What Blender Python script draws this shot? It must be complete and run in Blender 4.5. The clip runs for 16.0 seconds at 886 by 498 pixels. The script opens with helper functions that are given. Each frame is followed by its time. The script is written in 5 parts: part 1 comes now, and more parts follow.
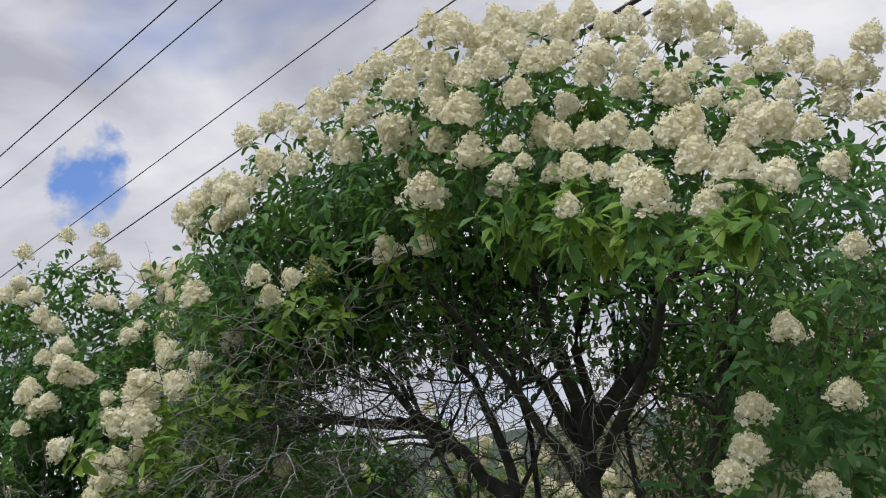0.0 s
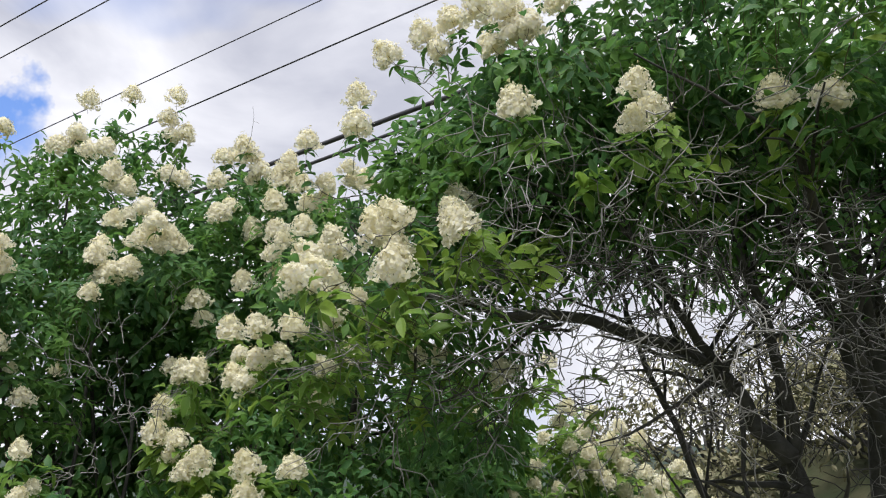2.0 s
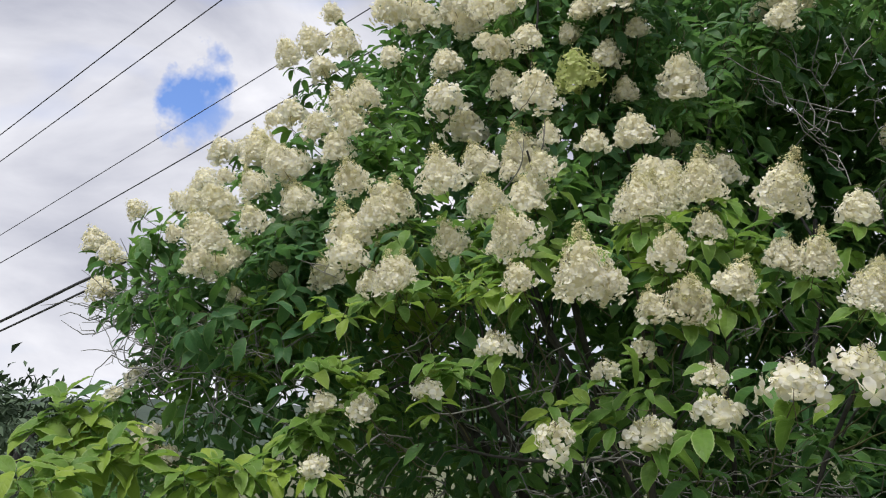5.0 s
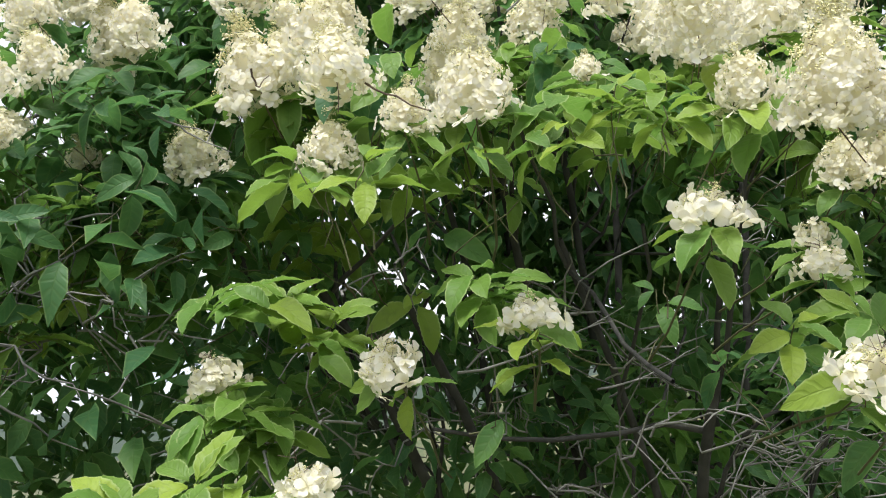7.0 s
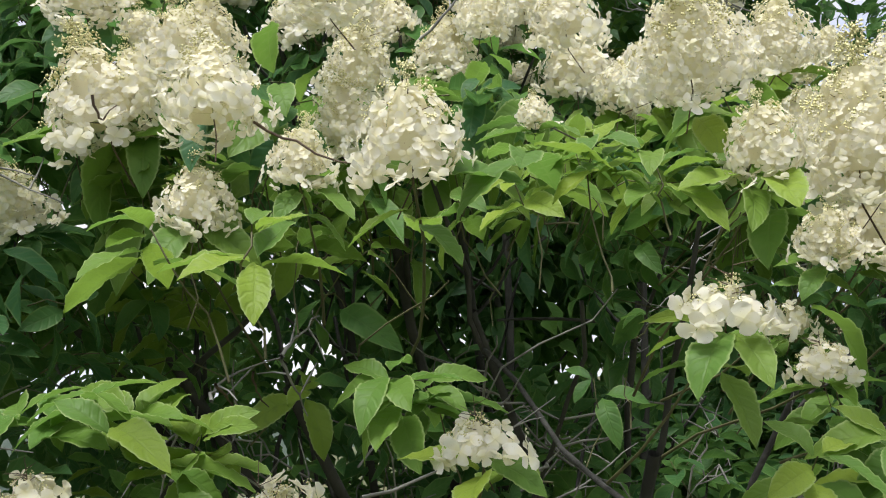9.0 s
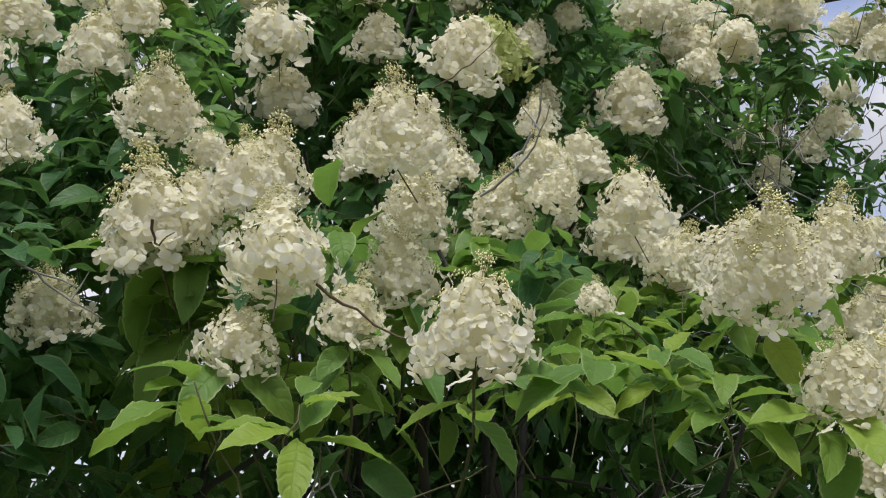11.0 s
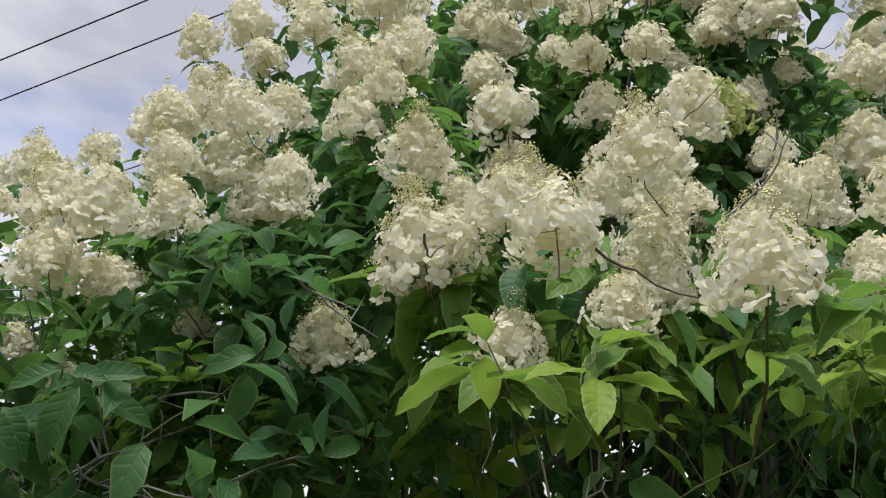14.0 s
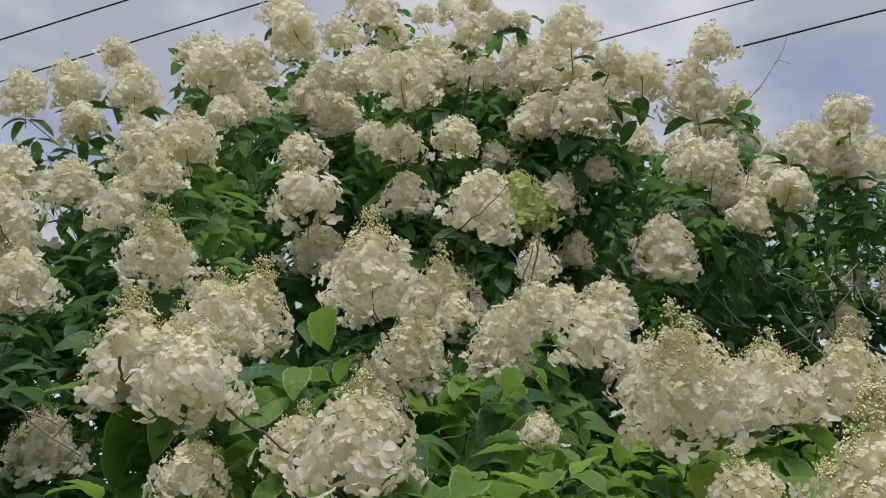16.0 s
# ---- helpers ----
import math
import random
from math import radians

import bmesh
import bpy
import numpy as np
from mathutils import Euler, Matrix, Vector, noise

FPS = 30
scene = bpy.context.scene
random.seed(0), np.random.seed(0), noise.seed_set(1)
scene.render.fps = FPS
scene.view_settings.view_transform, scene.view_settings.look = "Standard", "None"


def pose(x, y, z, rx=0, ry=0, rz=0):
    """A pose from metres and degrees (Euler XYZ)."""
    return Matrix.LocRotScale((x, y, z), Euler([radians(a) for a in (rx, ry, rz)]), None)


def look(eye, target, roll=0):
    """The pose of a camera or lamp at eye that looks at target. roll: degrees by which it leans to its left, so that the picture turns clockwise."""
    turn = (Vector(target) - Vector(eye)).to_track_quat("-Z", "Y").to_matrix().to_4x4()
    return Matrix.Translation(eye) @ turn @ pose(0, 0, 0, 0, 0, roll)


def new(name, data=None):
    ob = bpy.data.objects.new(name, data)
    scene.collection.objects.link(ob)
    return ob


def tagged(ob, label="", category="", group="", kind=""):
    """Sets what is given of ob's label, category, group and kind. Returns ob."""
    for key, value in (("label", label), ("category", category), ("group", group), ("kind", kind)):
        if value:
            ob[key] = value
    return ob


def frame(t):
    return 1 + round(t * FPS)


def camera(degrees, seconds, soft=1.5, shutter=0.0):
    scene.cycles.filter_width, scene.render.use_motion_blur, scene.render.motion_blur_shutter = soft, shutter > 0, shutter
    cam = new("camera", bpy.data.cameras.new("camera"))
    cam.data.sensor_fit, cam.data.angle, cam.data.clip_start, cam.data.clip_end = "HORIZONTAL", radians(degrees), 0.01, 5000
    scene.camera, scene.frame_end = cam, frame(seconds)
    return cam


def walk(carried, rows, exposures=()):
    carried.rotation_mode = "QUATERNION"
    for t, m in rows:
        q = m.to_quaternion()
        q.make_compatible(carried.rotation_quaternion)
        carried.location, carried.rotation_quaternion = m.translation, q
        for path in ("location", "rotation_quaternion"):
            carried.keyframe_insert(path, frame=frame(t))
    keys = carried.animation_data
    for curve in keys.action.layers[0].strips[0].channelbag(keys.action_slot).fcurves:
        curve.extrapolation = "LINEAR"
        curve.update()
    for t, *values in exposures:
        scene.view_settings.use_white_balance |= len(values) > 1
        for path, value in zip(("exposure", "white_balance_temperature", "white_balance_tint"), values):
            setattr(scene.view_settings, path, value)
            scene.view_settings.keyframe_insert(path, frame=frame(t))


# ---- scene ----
cam = camera(52.0, 16.0, soft=1.1)
PATH = [
    (0, (1.327, -2.09, 2.227), (1.497, -0.16, 2.721), -8.7),
    (0.5, (1.047, -1.65, 2.194), (1.327, 0.265, 2.698), -2.4),
    (1, (0.691, -1.341, 2.144), (1.023, 0.565, 2.652), -1.2),
    (1.5, (0.17, -1.015, 1.999), (0.524, 0.886, 2.507), -0.7),
    (2, (-0.397, -0.571, 1.946), (-0.041, 1.331, 2.451), 0.1),
    (2.5, (-0.971, -0.117, 1.856), (-0.714, 1.804, 2.351), 0.1),
    (3, (-1.543, 0.209, 1.795), (-1.404, 2.147, 2.268), 0.0),
    (3.5, (-1.965, 0.652, 1.654), (-1.915, 2.598, 2.116), -0.1),
    (4, (-2.4, 1.0, 1.6), (-2.4, 2.953, 2.033), -0.0),
    (4.5, (-2.678, 1.431, 1.506), (-2.72, 3.385, 1.932), 0.2),
    (4.7, (-2.773, 1.631, 1.45), (-2.817, 3.587, 1.868), 0.1),
    (6.8, (-3.585, 3.111, 1.427), (-2.976, 4.987, 1.762), -5.6),
    (7, (-3.561, 3.231, 1.451), (-2.852, 5.068, 1.8), -5.9),
    (7.5, (-3.493, 3.398, 1.476), (-2.564, 5.129, 1.849), -7.1),
    (8, (-3.56, 3.518, 1.553), (-2.596, 5.238, 1.892), -7.1),
    (8.5, (-3.52, 3.556, 1.568), (-2.538, 5.265, 1.909), -7.0),
    (8.7, (-3.508, 3.558, 1.572), (-2.52, 5.26, 1.932), -7.1),
    (10.8, (-3.451, 3.516, 1.72), (-2.486, 5.185, 2.253), 1.3),
    (11, (-3.525, 3.59, 1.674), (-2.581, 5.238, 2.299), 1.3),
    (11.5, (-3.609, 3.604, 1.596), (-2.888, 5.283, 2.409), 1.6),
    (12, (-3.651, 3.624, 1.575), (-3.079, 5.335, 2.437), 3.4),
    (12.5, (-3.661, 3.648, 1.528), (-3.127, 5.344, 2.441), 2.3),
    (13, (-3.687, 3.658, 1.503), (-3.162, 5.369, 2.396), 2.9),
    (13.5, (-3.694, 3.681, 1.491), (-3.18, 5.394, 2.387), 3.0),
    (14, (-3.589, 3.638, 1.49), (-3.094, 5.364, 2.37), 3.3),
    (14.5, (-3.466, 3.605, 1.532), (-2.93, 5.313, 2.424), 3.8),
    (15, (-3.351, 3.519, 1.575), (-2.791, 5.206, 2.493), 4.7),
    (15.5, (-3.387, 3.525, 1.597), (-2.761, 5.159, 2.565), 3.4),
    (16, (-3.325, 3.494, 1.63), (-2.689, 5.13, 2.589), 3.7),
]
EXPOSURES = [(0.0, -0.10), (0.5, 0.18), (1.0, 0.30), (2.0, 0.34), (3.0, 0.16), (4.7, 0.12), (6.8, 0.90), (7.5, 0.76), (8.7, 0.66), (11.0, 0.12), (12.0, 0.10), (13.5, 0.16), (14.5, 0.18), (16.0, -0.18)]
walk(cam, [(t, look(eye, target, roll)) for t, eye, target, roll in PATH], EXPOSURES)

# ---- places and strengths ----
SKY_STRENGTH = 0.98
SUN_STRENGTH = 3.3
BLUE_GAP = (-0.2670, 0.8965, 0.3535)
CABLE_TURN, CABLE_DIP = radians(49.0), radians(-7.1)
# cables: metres across the lane, metres above it, radius
CABLES = [
    (6.36, 6.95, 0.009, "thin black overhead wire, highest of the lane"), (7.08, 7.22, 0.009, "thin black overhead wire, highest of the lane"),
    (9.51, 7.78, 0.009, "thin black overhead wire on the far side"), (7.41, 5.42, 0.009, "thin black overhead wire below the others"),
    (8.62, 4.99, 0.030, "thick black bundled telephone cable"), (9.26, 5.15, 0.024, "thick black telephone cable"),
]
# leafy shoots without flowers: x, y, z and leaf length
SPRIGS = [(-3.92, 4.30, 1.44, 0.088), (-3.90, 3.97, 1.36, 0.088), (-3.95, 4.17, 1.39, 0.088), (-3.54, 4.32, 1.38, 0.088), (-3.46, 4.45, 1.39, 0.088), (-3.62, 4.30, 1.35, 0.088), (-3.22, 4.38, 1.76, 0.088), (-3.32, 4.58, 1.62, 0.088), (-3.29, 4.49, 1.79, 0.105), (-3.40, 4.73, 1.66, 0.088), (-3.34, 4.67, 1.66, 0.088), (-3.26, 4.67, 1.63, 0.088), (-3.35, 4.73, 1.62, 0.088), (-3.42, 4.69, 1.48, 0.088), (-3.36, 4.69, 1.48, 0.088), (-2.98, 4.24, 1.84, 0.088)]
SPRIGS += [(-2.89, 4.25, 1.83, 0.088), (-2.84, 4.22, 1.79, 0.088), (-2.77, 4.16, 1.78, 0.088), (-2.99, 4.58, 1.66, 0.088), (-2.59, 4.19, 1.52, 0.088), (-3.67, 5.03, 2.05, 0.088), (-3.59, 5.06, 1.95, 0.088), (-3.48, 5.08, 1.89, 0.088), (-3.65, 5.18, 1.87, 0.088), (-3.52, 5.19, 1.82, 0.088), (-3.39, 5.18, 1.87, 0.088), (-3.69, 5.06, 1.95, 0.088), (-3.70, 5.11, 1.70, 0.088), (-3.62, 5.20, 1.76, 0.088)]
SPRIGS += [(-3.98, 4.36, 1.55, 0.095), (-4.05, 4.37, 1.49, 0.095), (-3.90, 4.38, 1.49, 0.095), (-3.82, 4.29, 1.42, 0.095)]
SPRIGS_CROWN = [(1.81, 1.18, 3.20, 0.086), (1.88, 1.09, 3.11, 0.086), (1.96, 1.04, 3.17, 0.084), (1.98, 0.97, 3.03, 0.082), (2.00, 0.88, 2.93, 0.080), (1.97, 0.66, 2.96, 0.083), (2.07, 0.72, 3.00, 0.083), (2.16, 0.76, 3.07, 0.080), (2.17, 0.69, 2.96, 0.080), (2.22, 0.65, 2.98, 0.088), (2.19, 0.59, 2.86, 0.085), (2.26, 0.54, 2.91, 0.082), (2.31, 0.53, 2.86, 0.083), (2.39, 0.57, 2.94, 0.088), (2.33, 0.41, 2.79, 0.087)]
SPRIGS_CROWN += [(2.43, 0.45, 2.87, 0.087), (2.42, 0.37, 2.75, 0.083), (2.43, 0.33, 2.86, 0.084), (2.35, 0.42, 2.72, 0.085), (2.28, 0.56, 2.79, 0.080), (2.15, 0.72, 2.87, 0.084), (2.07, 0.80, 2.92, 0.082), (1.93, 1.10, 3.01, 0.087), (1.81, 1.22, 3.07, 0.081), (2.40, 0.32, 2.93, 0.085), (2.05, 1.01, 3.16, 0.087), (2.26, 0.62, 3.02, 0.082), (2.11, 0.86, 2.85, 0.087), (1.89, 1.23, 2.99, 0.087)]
# single bare twigs: radius and three points
TWIGS = [
    (0.0028, (-3.18, 4.72, 1.66), (-3.14, 4.77, 1.69), (-3.04, 4.82, 1.72)),
    (0.003, (-3.08, 4.72, 1.71), (-3.04, 4.77, 1.74), (-2.98, 4.82, 1.78)),
    (0.0024, (-3.17, 4.72, 1.68), (-3.14, 4.77, 1.66), (-3.11, 4.82, 1.64)),
    (0.0026, (-3.08, 4.72, 1.71), (-3.05, 4.77, 1.68), (-3.01, 4.82, 1.63)),
    (0.002, (-3.12, 4.72, 1.69), (-3.10, 4.77, 1.67), (-3.07, 4.82, 1.65)),
    (0.0028, (-2.98, 4.72, 1.51), (-2.78, 4.77, 1.55), (-2.57, 4.82, 1.62)),
    (0.0026, (-2.71, 4.72, 1.46), (-2.57, 4.77, 1.48), (-2.41, 4.82, 1.53)),
    (0.0028, (-0.74, 6.42, 4.43), (-0.65, 6.19, 4.58), (-0.64, 6.00, 4.73)),
    (0.0022, (-0.63, 6.46, 4.32), (-0.60, 6.37, 4.39), (-0.59, 6.31, 4.44)),
    (0.0035, (-2.65, 4.88, 2.36), (-2.62, 4.84, 2.41), (-2.63, 4.81, 2.47)),
    (0.0018, (-2.72, 5.05, 2.57), (-2.66, 5.00, 2.62), (-2.62, 4.94, 2.68)),
    (0.0022, (-3.30, 4.74, 2.07), (-3.29, 4.75, 2.04), (-3.27, 4.74, 2.06)),
    (0.0022, (-3.20, 4.43, 1.94), (-3.15, 4.42, 1.90), (-3.06, 4.38, 1.86)),
    (0.0028, (-3.45, 4.90, 2.04), (-3.40, 4.91, 2.01), (-3.32, 4.91, 1.97)),
    (0.0028, (-2.76, 4.80, 2.24), (-2.71, 4.74, 2.30), (-2.70, 4.68, 2.38)),
    (0.004, (-0.99, 3.81, 3.25), (-0.93, 3.76, 3.38), (-0.87, 3.69, 3.54)),
    (0.003, (-1.48, 5.88, 2.59), (-1.25, 5.74, 2.85), (-0.99, 5.60, 2.97)),
]
# flower heads: x, y, z and width in metres; a negative width marks a lime-green head
HEADS_LOW_A = [
    (-2.78, 4.206, 1.973, 0.126), (-3.08, 4.58, 1.95, 0.085), (-2.82, 4.17, 1.69, 0.089), (-2.53, 4.31, 1.63, 0.079), (-2.54, 4.16, 1.83, 0.095),
    (-2.69, 4.08, 1.46, 0.096), (-3.37, 4.97, 1.58, 0.107), (-2.81, 4.45, 1.98, 0.05), (-3.2, 4.45, 1.54, 0.096), (-3.0, 4.37, 1.59, 0.082), (-3.09, 4.28, 1.88, 0.11),
    (-3.23, 4.45, 1.97, 0.105), (-3.18, 4.71, 1.93, 0.1), (-4.22, 5.35, 1.63, 0.085), (-4.09, 5.29, 1.48, 0.13), (-4.02, 5.32, 1.41, 0.118), (-4.17, 5.43, 1.71, 0.099),
    (-2.77, 4.14, 1.84, 0.085), (-2.6, 4.15, 1.86, 0.153), (-3.32, 4.46, 1.39, 0.092), (-2.33, 4.37, 1.96, 0.11), (-2.13, 4.41, 1.88, 0.121),
]
HEADS_LOW_B = [
    (-1.99, 4.44, 1.96, 0.103), (-1.92, 4.38, 1.94, 0.12), (-1.85, 4.22, 1.82, 0.121), (-1.61, 4.69, 1.95, 0.091), (-1.62, 4.48, 1.9, 0.113), (-2.39, 4.37, 1.8, 0.091),
    (-2.29, 4.35, 1.82, 0.136), (-2.4, 4.45, 1.7, 0.074), (-2.27, 4.24, 1.61, 0.094), (-2.28, 4.13, 1.53, 0.123), (-2.15, 4.0, 1.59, 0.141), (-1.95, 4.07, 1.63, 0.137),
    (-2.44, 4.21, 1.48, 0.126), (-1.84, 4.04, 1.5, 0.087), (-1.63, 4.01, 1.7, 0.127), (-1.77, 4.28, 1.61, 0.07),
]
HEADS_LOW = HEADS_LOW_A + HEADS_LOW_B
HEADS_MID_A = [
    (-3.92, 5.24, 2.34, 0.093), (-3.72, 5.39, 2.6, 0.122), (-3.69, 5.23, 2.4, 0.119), (-3.67, 5.43, 2.73, 0.077), (-3.58, 5.13, 2.46, 0.139),
    (-3.48, 5.44, 2.71, 0.145), (-3.36, 5.22, 2.71, 0.123), (-3.27, 5.19, 2.74, 0.136), (-3.31, 5.12, 2.6, 0.104), (-3.36, 5.12, 2.51, 0.111), (-3.28, 4.91, 2.33, 0.126),
    (-2.97, 4.71, 2.29, 0.145), (-2.6, 4.86, 2.46, 0.076), (-3.18, 4.75, 2.17, 0.111), (-3.21, 4.9, 2.17, 0.102), (-3.48, 5.0, 2.28, 0.096), (-3.66, 5.1, 2.23, 0.108),
    (-3.75, 4.92, 2.13, 0.109), (-3.84, 5.06, 2.19, 0.118), (-3.82, 5.02, 2.07, 0.111), (-3.38, 5.04, 2.02, 0.121), (-2.81, 4.94, 2.26, 0.145), (-2.63, 4.8, 2.33, 0.101),
]
HEADS_MID_B = [
    (-2.84, 4.48, 2.13, 0.07), (-3.18, 4.99, 2.3, 0.081), (-3.96, 5.75, 2.15, 0.1), (-3.59, 5.24, 2.07, 0.071), (-3.81, 5.51, 2.02, 0.07), (-3.74, 5.03, 2.05, 0.07),
    (-2.73, 4.94, 2.36, 0.076), (-3.94, 5.1, 2.18, 0.07), (-4.61, 6.04, 2.37, 0.132), (-4.46, 5.87, 2.27, 0.113), (-4.41, 5.99, 2.5, 0.102), (-4.42, 5.66, 2.08, 0.12),
    (-3.73, 5.48, 2.64, 0.158), (-3.91, 5.55, 2.41, 0.175), (-3.51, 5.17, 2.32, 0.145), (-3.59, 5.49, 2.57, 0.157), (-3.12, 4.83, 2.22, 0.13), (-3.28, 4.85, 2.12, 0.162),
    (-2.84, 5.11, 2.45, 0.142), (-2.67, 5.15, 2.49, 0.175), (-2.94, 4.74, 2.07, 0.115), (-2.66, 4.88, 2.28, 0.121), (-2.72, 4.47, 2.14, 0.105), 
]
HEADS_MID_C = [
    (-2.87, 5.52, 2.74, 0.172), (-2.62, 5.08, 2.71, 0.166), (-2.41, 5.09, 2.52, 0.106), (-2.25, 5.16, 2.58, 0.144), (-2.01, 5.54, 2.67, 0.079),
    (-1.8, 5.8, 2.7, 0.098), (-2.22, 5.05, 2.38, 0.162), (-2.11, 5.2, 2.43, 0.132), (-2.38, 4.515, 2.14, 0.14), (-2.31, 4.68, 2.19, 0.124), (-2.18, 4.93, 2.27, 0.138),
    (-1.88, 5.32, 2.48, 0.149), (-2.181, 4.547, 2.204, 0.135), (-1.97, 4.44, 2.15, 0.153), (-2.18, 4.52, 2.06, 0.097), (-1.68, 4.63, 2.14, 0.121),
]
HEADS_MID_D = [(-4.03, 5.42, 2.38, 0.09), (-3.85, 5.42, 2.49, 0.083), (-4.04, 5.65, 2.16, 0.071), (-3.73, 5.18, 2.11, 0.082), (-4.0, 5.75, 1.96, 0.071)]
HEADS_MID = HEADS_MID_A + HEADS_MID_B + HEADS_MID_C + HEADS_MID_D
HEADS_TOP_A = [
    (-3.9, 5.88, 2.76, 0.09), (-3.73, 6.03, 3.29, 0.14), (-3.6, 5.91, 3.3, 0.155), (-3.54, 5.85, 3.14, 0.132), (-3.42, 5.73, 3.21, 0.146), (-3.27, 6.27, 3.83, 0.127),
    (-3.19, 5.44, 3.01, 0.102), (-2.94, 5.71, 3.35, 0.139), (-2.87, 5.67, 3.26, 0.136), (-2.96, 5.55, 3.03, 0.14), (-2.97, 5.39, 2.81, 0.169), (-2.79, 5.43, 3.07, 0.092),
    (-2.74, 5.35, 3.01, 0.126), (-2.71, 5.41, 3.24, 0.127), (-2.63, 5.24, 3.0, 0.122), (-2.45, 5.39, 3.08, 0.094), (-2.41, 5.28, 3.13, 0.092), (-4.73, 8.16, 3.25, 0.175),
    (-4.11, 6.32, 2.9, 0.159), (-3.66, 5.78, 2.9, 0.156), (-3.5, 5.89, 3.43, 0.104), (-3.22, 5.79, 3.41, 0.175), (-3.1, 6.01, 3.48, 0.175), (-3.06, 6.14, 3.73, 0.158),
]
HEADS_TOP_B = [
    (-3.19, 7.39, 4.58, 0.175), (-2.86, 5.86, 3.5, 0.175), (-2.81, 5.8, 3.38, 0.145), (-2.58, 5.46, 3.39, 0.135), (-2.68, 5.97, 3.75, 0.175), (-2.54, 5.8, 3.73, 0.147),
    (-2.44, 5.52, 3.48, 0.137), (-2.37, 5.37, 3.4, 0.158), (-2.27, 5.4, 3.54, 0.134), (-2.19, 5.27, 3.05, 0.101), (-2.3, 5.16, 3.16, 0.175), (-2.11, 5.16, 3.33, 0.15),
    (-2.02, 5.06, 3.23, 0.158), (-2.44, 5.26, 2.86, -0.175), (-2.31, 5.28, 2.94, 0.126), (-2.24, 5.32, 2.8, 0.101), (-2.05, 5.19, 2.8, 0.175), (-2.72, 5.33, 2.84, 0.127),
    (-1.57, 5.64, 3.5, 0.175), (-1.36, 5.78, 3.6, 0.145), (-1.34, 5.43, 3.34, 0.175), (-1.51, 5.54, 3.31, 0.122), (-1.56, 5.39, 3.15, 0.13), (-1.56, 5.96, 3.8, 0.152),
]
HEADS_TOP_C = [
    (-3.22, 6.02, 3.67, 0.115), (-3.12, 5.82, 3.53, 0.126), (-2.54, 5.4, 3.52, 0.102), (-2.48, 5.36, 3.55, 0.085), (-2.41, 5.33, 3.55, 0.07), (-2.6, 5.46, 3.62, 0.087),
    (-2.81, 5.49, 3.55, 0.102), (-2.33, 5.18, 3.42, 0.16), (-2.23, 5.13, 3.32, 0.094), (-2.01, 4.98, 3.35, 0.123), (-1.26, 5.44, 3.55, 0.158), (-1.57, 5.5, 3.42, 0.153),
    (-2.36, 5.3, 3.19, 0.143), (-3.02, 5.75, 3.62, 0.163), (-2.91, 5.5, 3.44, 0.115), (-2.86, 5.47, 3.28, 0.128), (-2.8, 5.23, 3.14, 0.13), (-1.97, 6.72, 5.02, 0.175),
    (-1.73, 7.25, 5.32, 0.175), (-1.32, 7.04, 5.25, 0.175), (-2.03, 6.69, 4.72, 0.175), (-2.17, 6.7, 4.6, 0.175), (-1.73, 6.33, 4.48, 0.175), (-1.63, 6.15, 4.23, 0.175),
]
HEADS_TOP_D = [
    (-1.39, 7.11, 5.06, 0.175), (-1.23, 7.06, 4.91, 0.175), (-1.3, 6.75, 4.44, 0.175), (-1.33, 5.83, 3.87, 0.175), (-1.53, 6.18, 4.12, 0.175), (-2.58, 6.66, 4.71, 0.175),
    (-2.63, 6.24, 4.28, 0.175), (-2.95, 6.52, 4.37, 0.175), (-2.89, 6.51, 4.21, 0.175),
]
HEADS_TOP = HEADS_TOP_A + HEADS_TOP_B + HEADS_TOP_C + HEADS_TOP_D
HEADS_MIDDLE_A = [
    (-0.91, 5.41, 3.14, 0.157), (-0.88, 5.72, 3.06, 0.14), (-1.05, 5.6, 2.72, 0.134), (-0.98, 5.39, 2.62, 0.101), (-1.04, 5.23, 2.42, 0.156), (-1.05, 5.03, 2.26, 0.159),
    (-0.61, 6.18, 3.82, 0.158), (-1.19, 5.31, 3.62, 0.175), (-1.14, 5.38, 3.47, 0.127), (-0.91, 7.1, 4.74, 0.175), (-0.71, 6.33, 4.58, 0.175), (-0.57, 6.41, 4.39, 0.175),
    (-0.85, 6.01, 3.91, 0.173), (-0.42, 5.99, 4.2, 0.175), (-0.35, 5.97, 4.32, 0.156), (-0.23, 5.49, 4.33, 0.175), (-0.45, 5.84, 3.96, 0.169), (-0.26, 5.94, 4.15, 0.175),
    (-0.09, 5.73, 3.93, 0.175), (-0.25, 4.98, 3.54, 0.16), (-0.08, 5.59, 4.05, 0.164), (0.05, 5.31, 4.07, 0.139), (0.17, 5.44, 4.03, 0.175), (-0.37, 5.24, 3.51, 0.133),
]
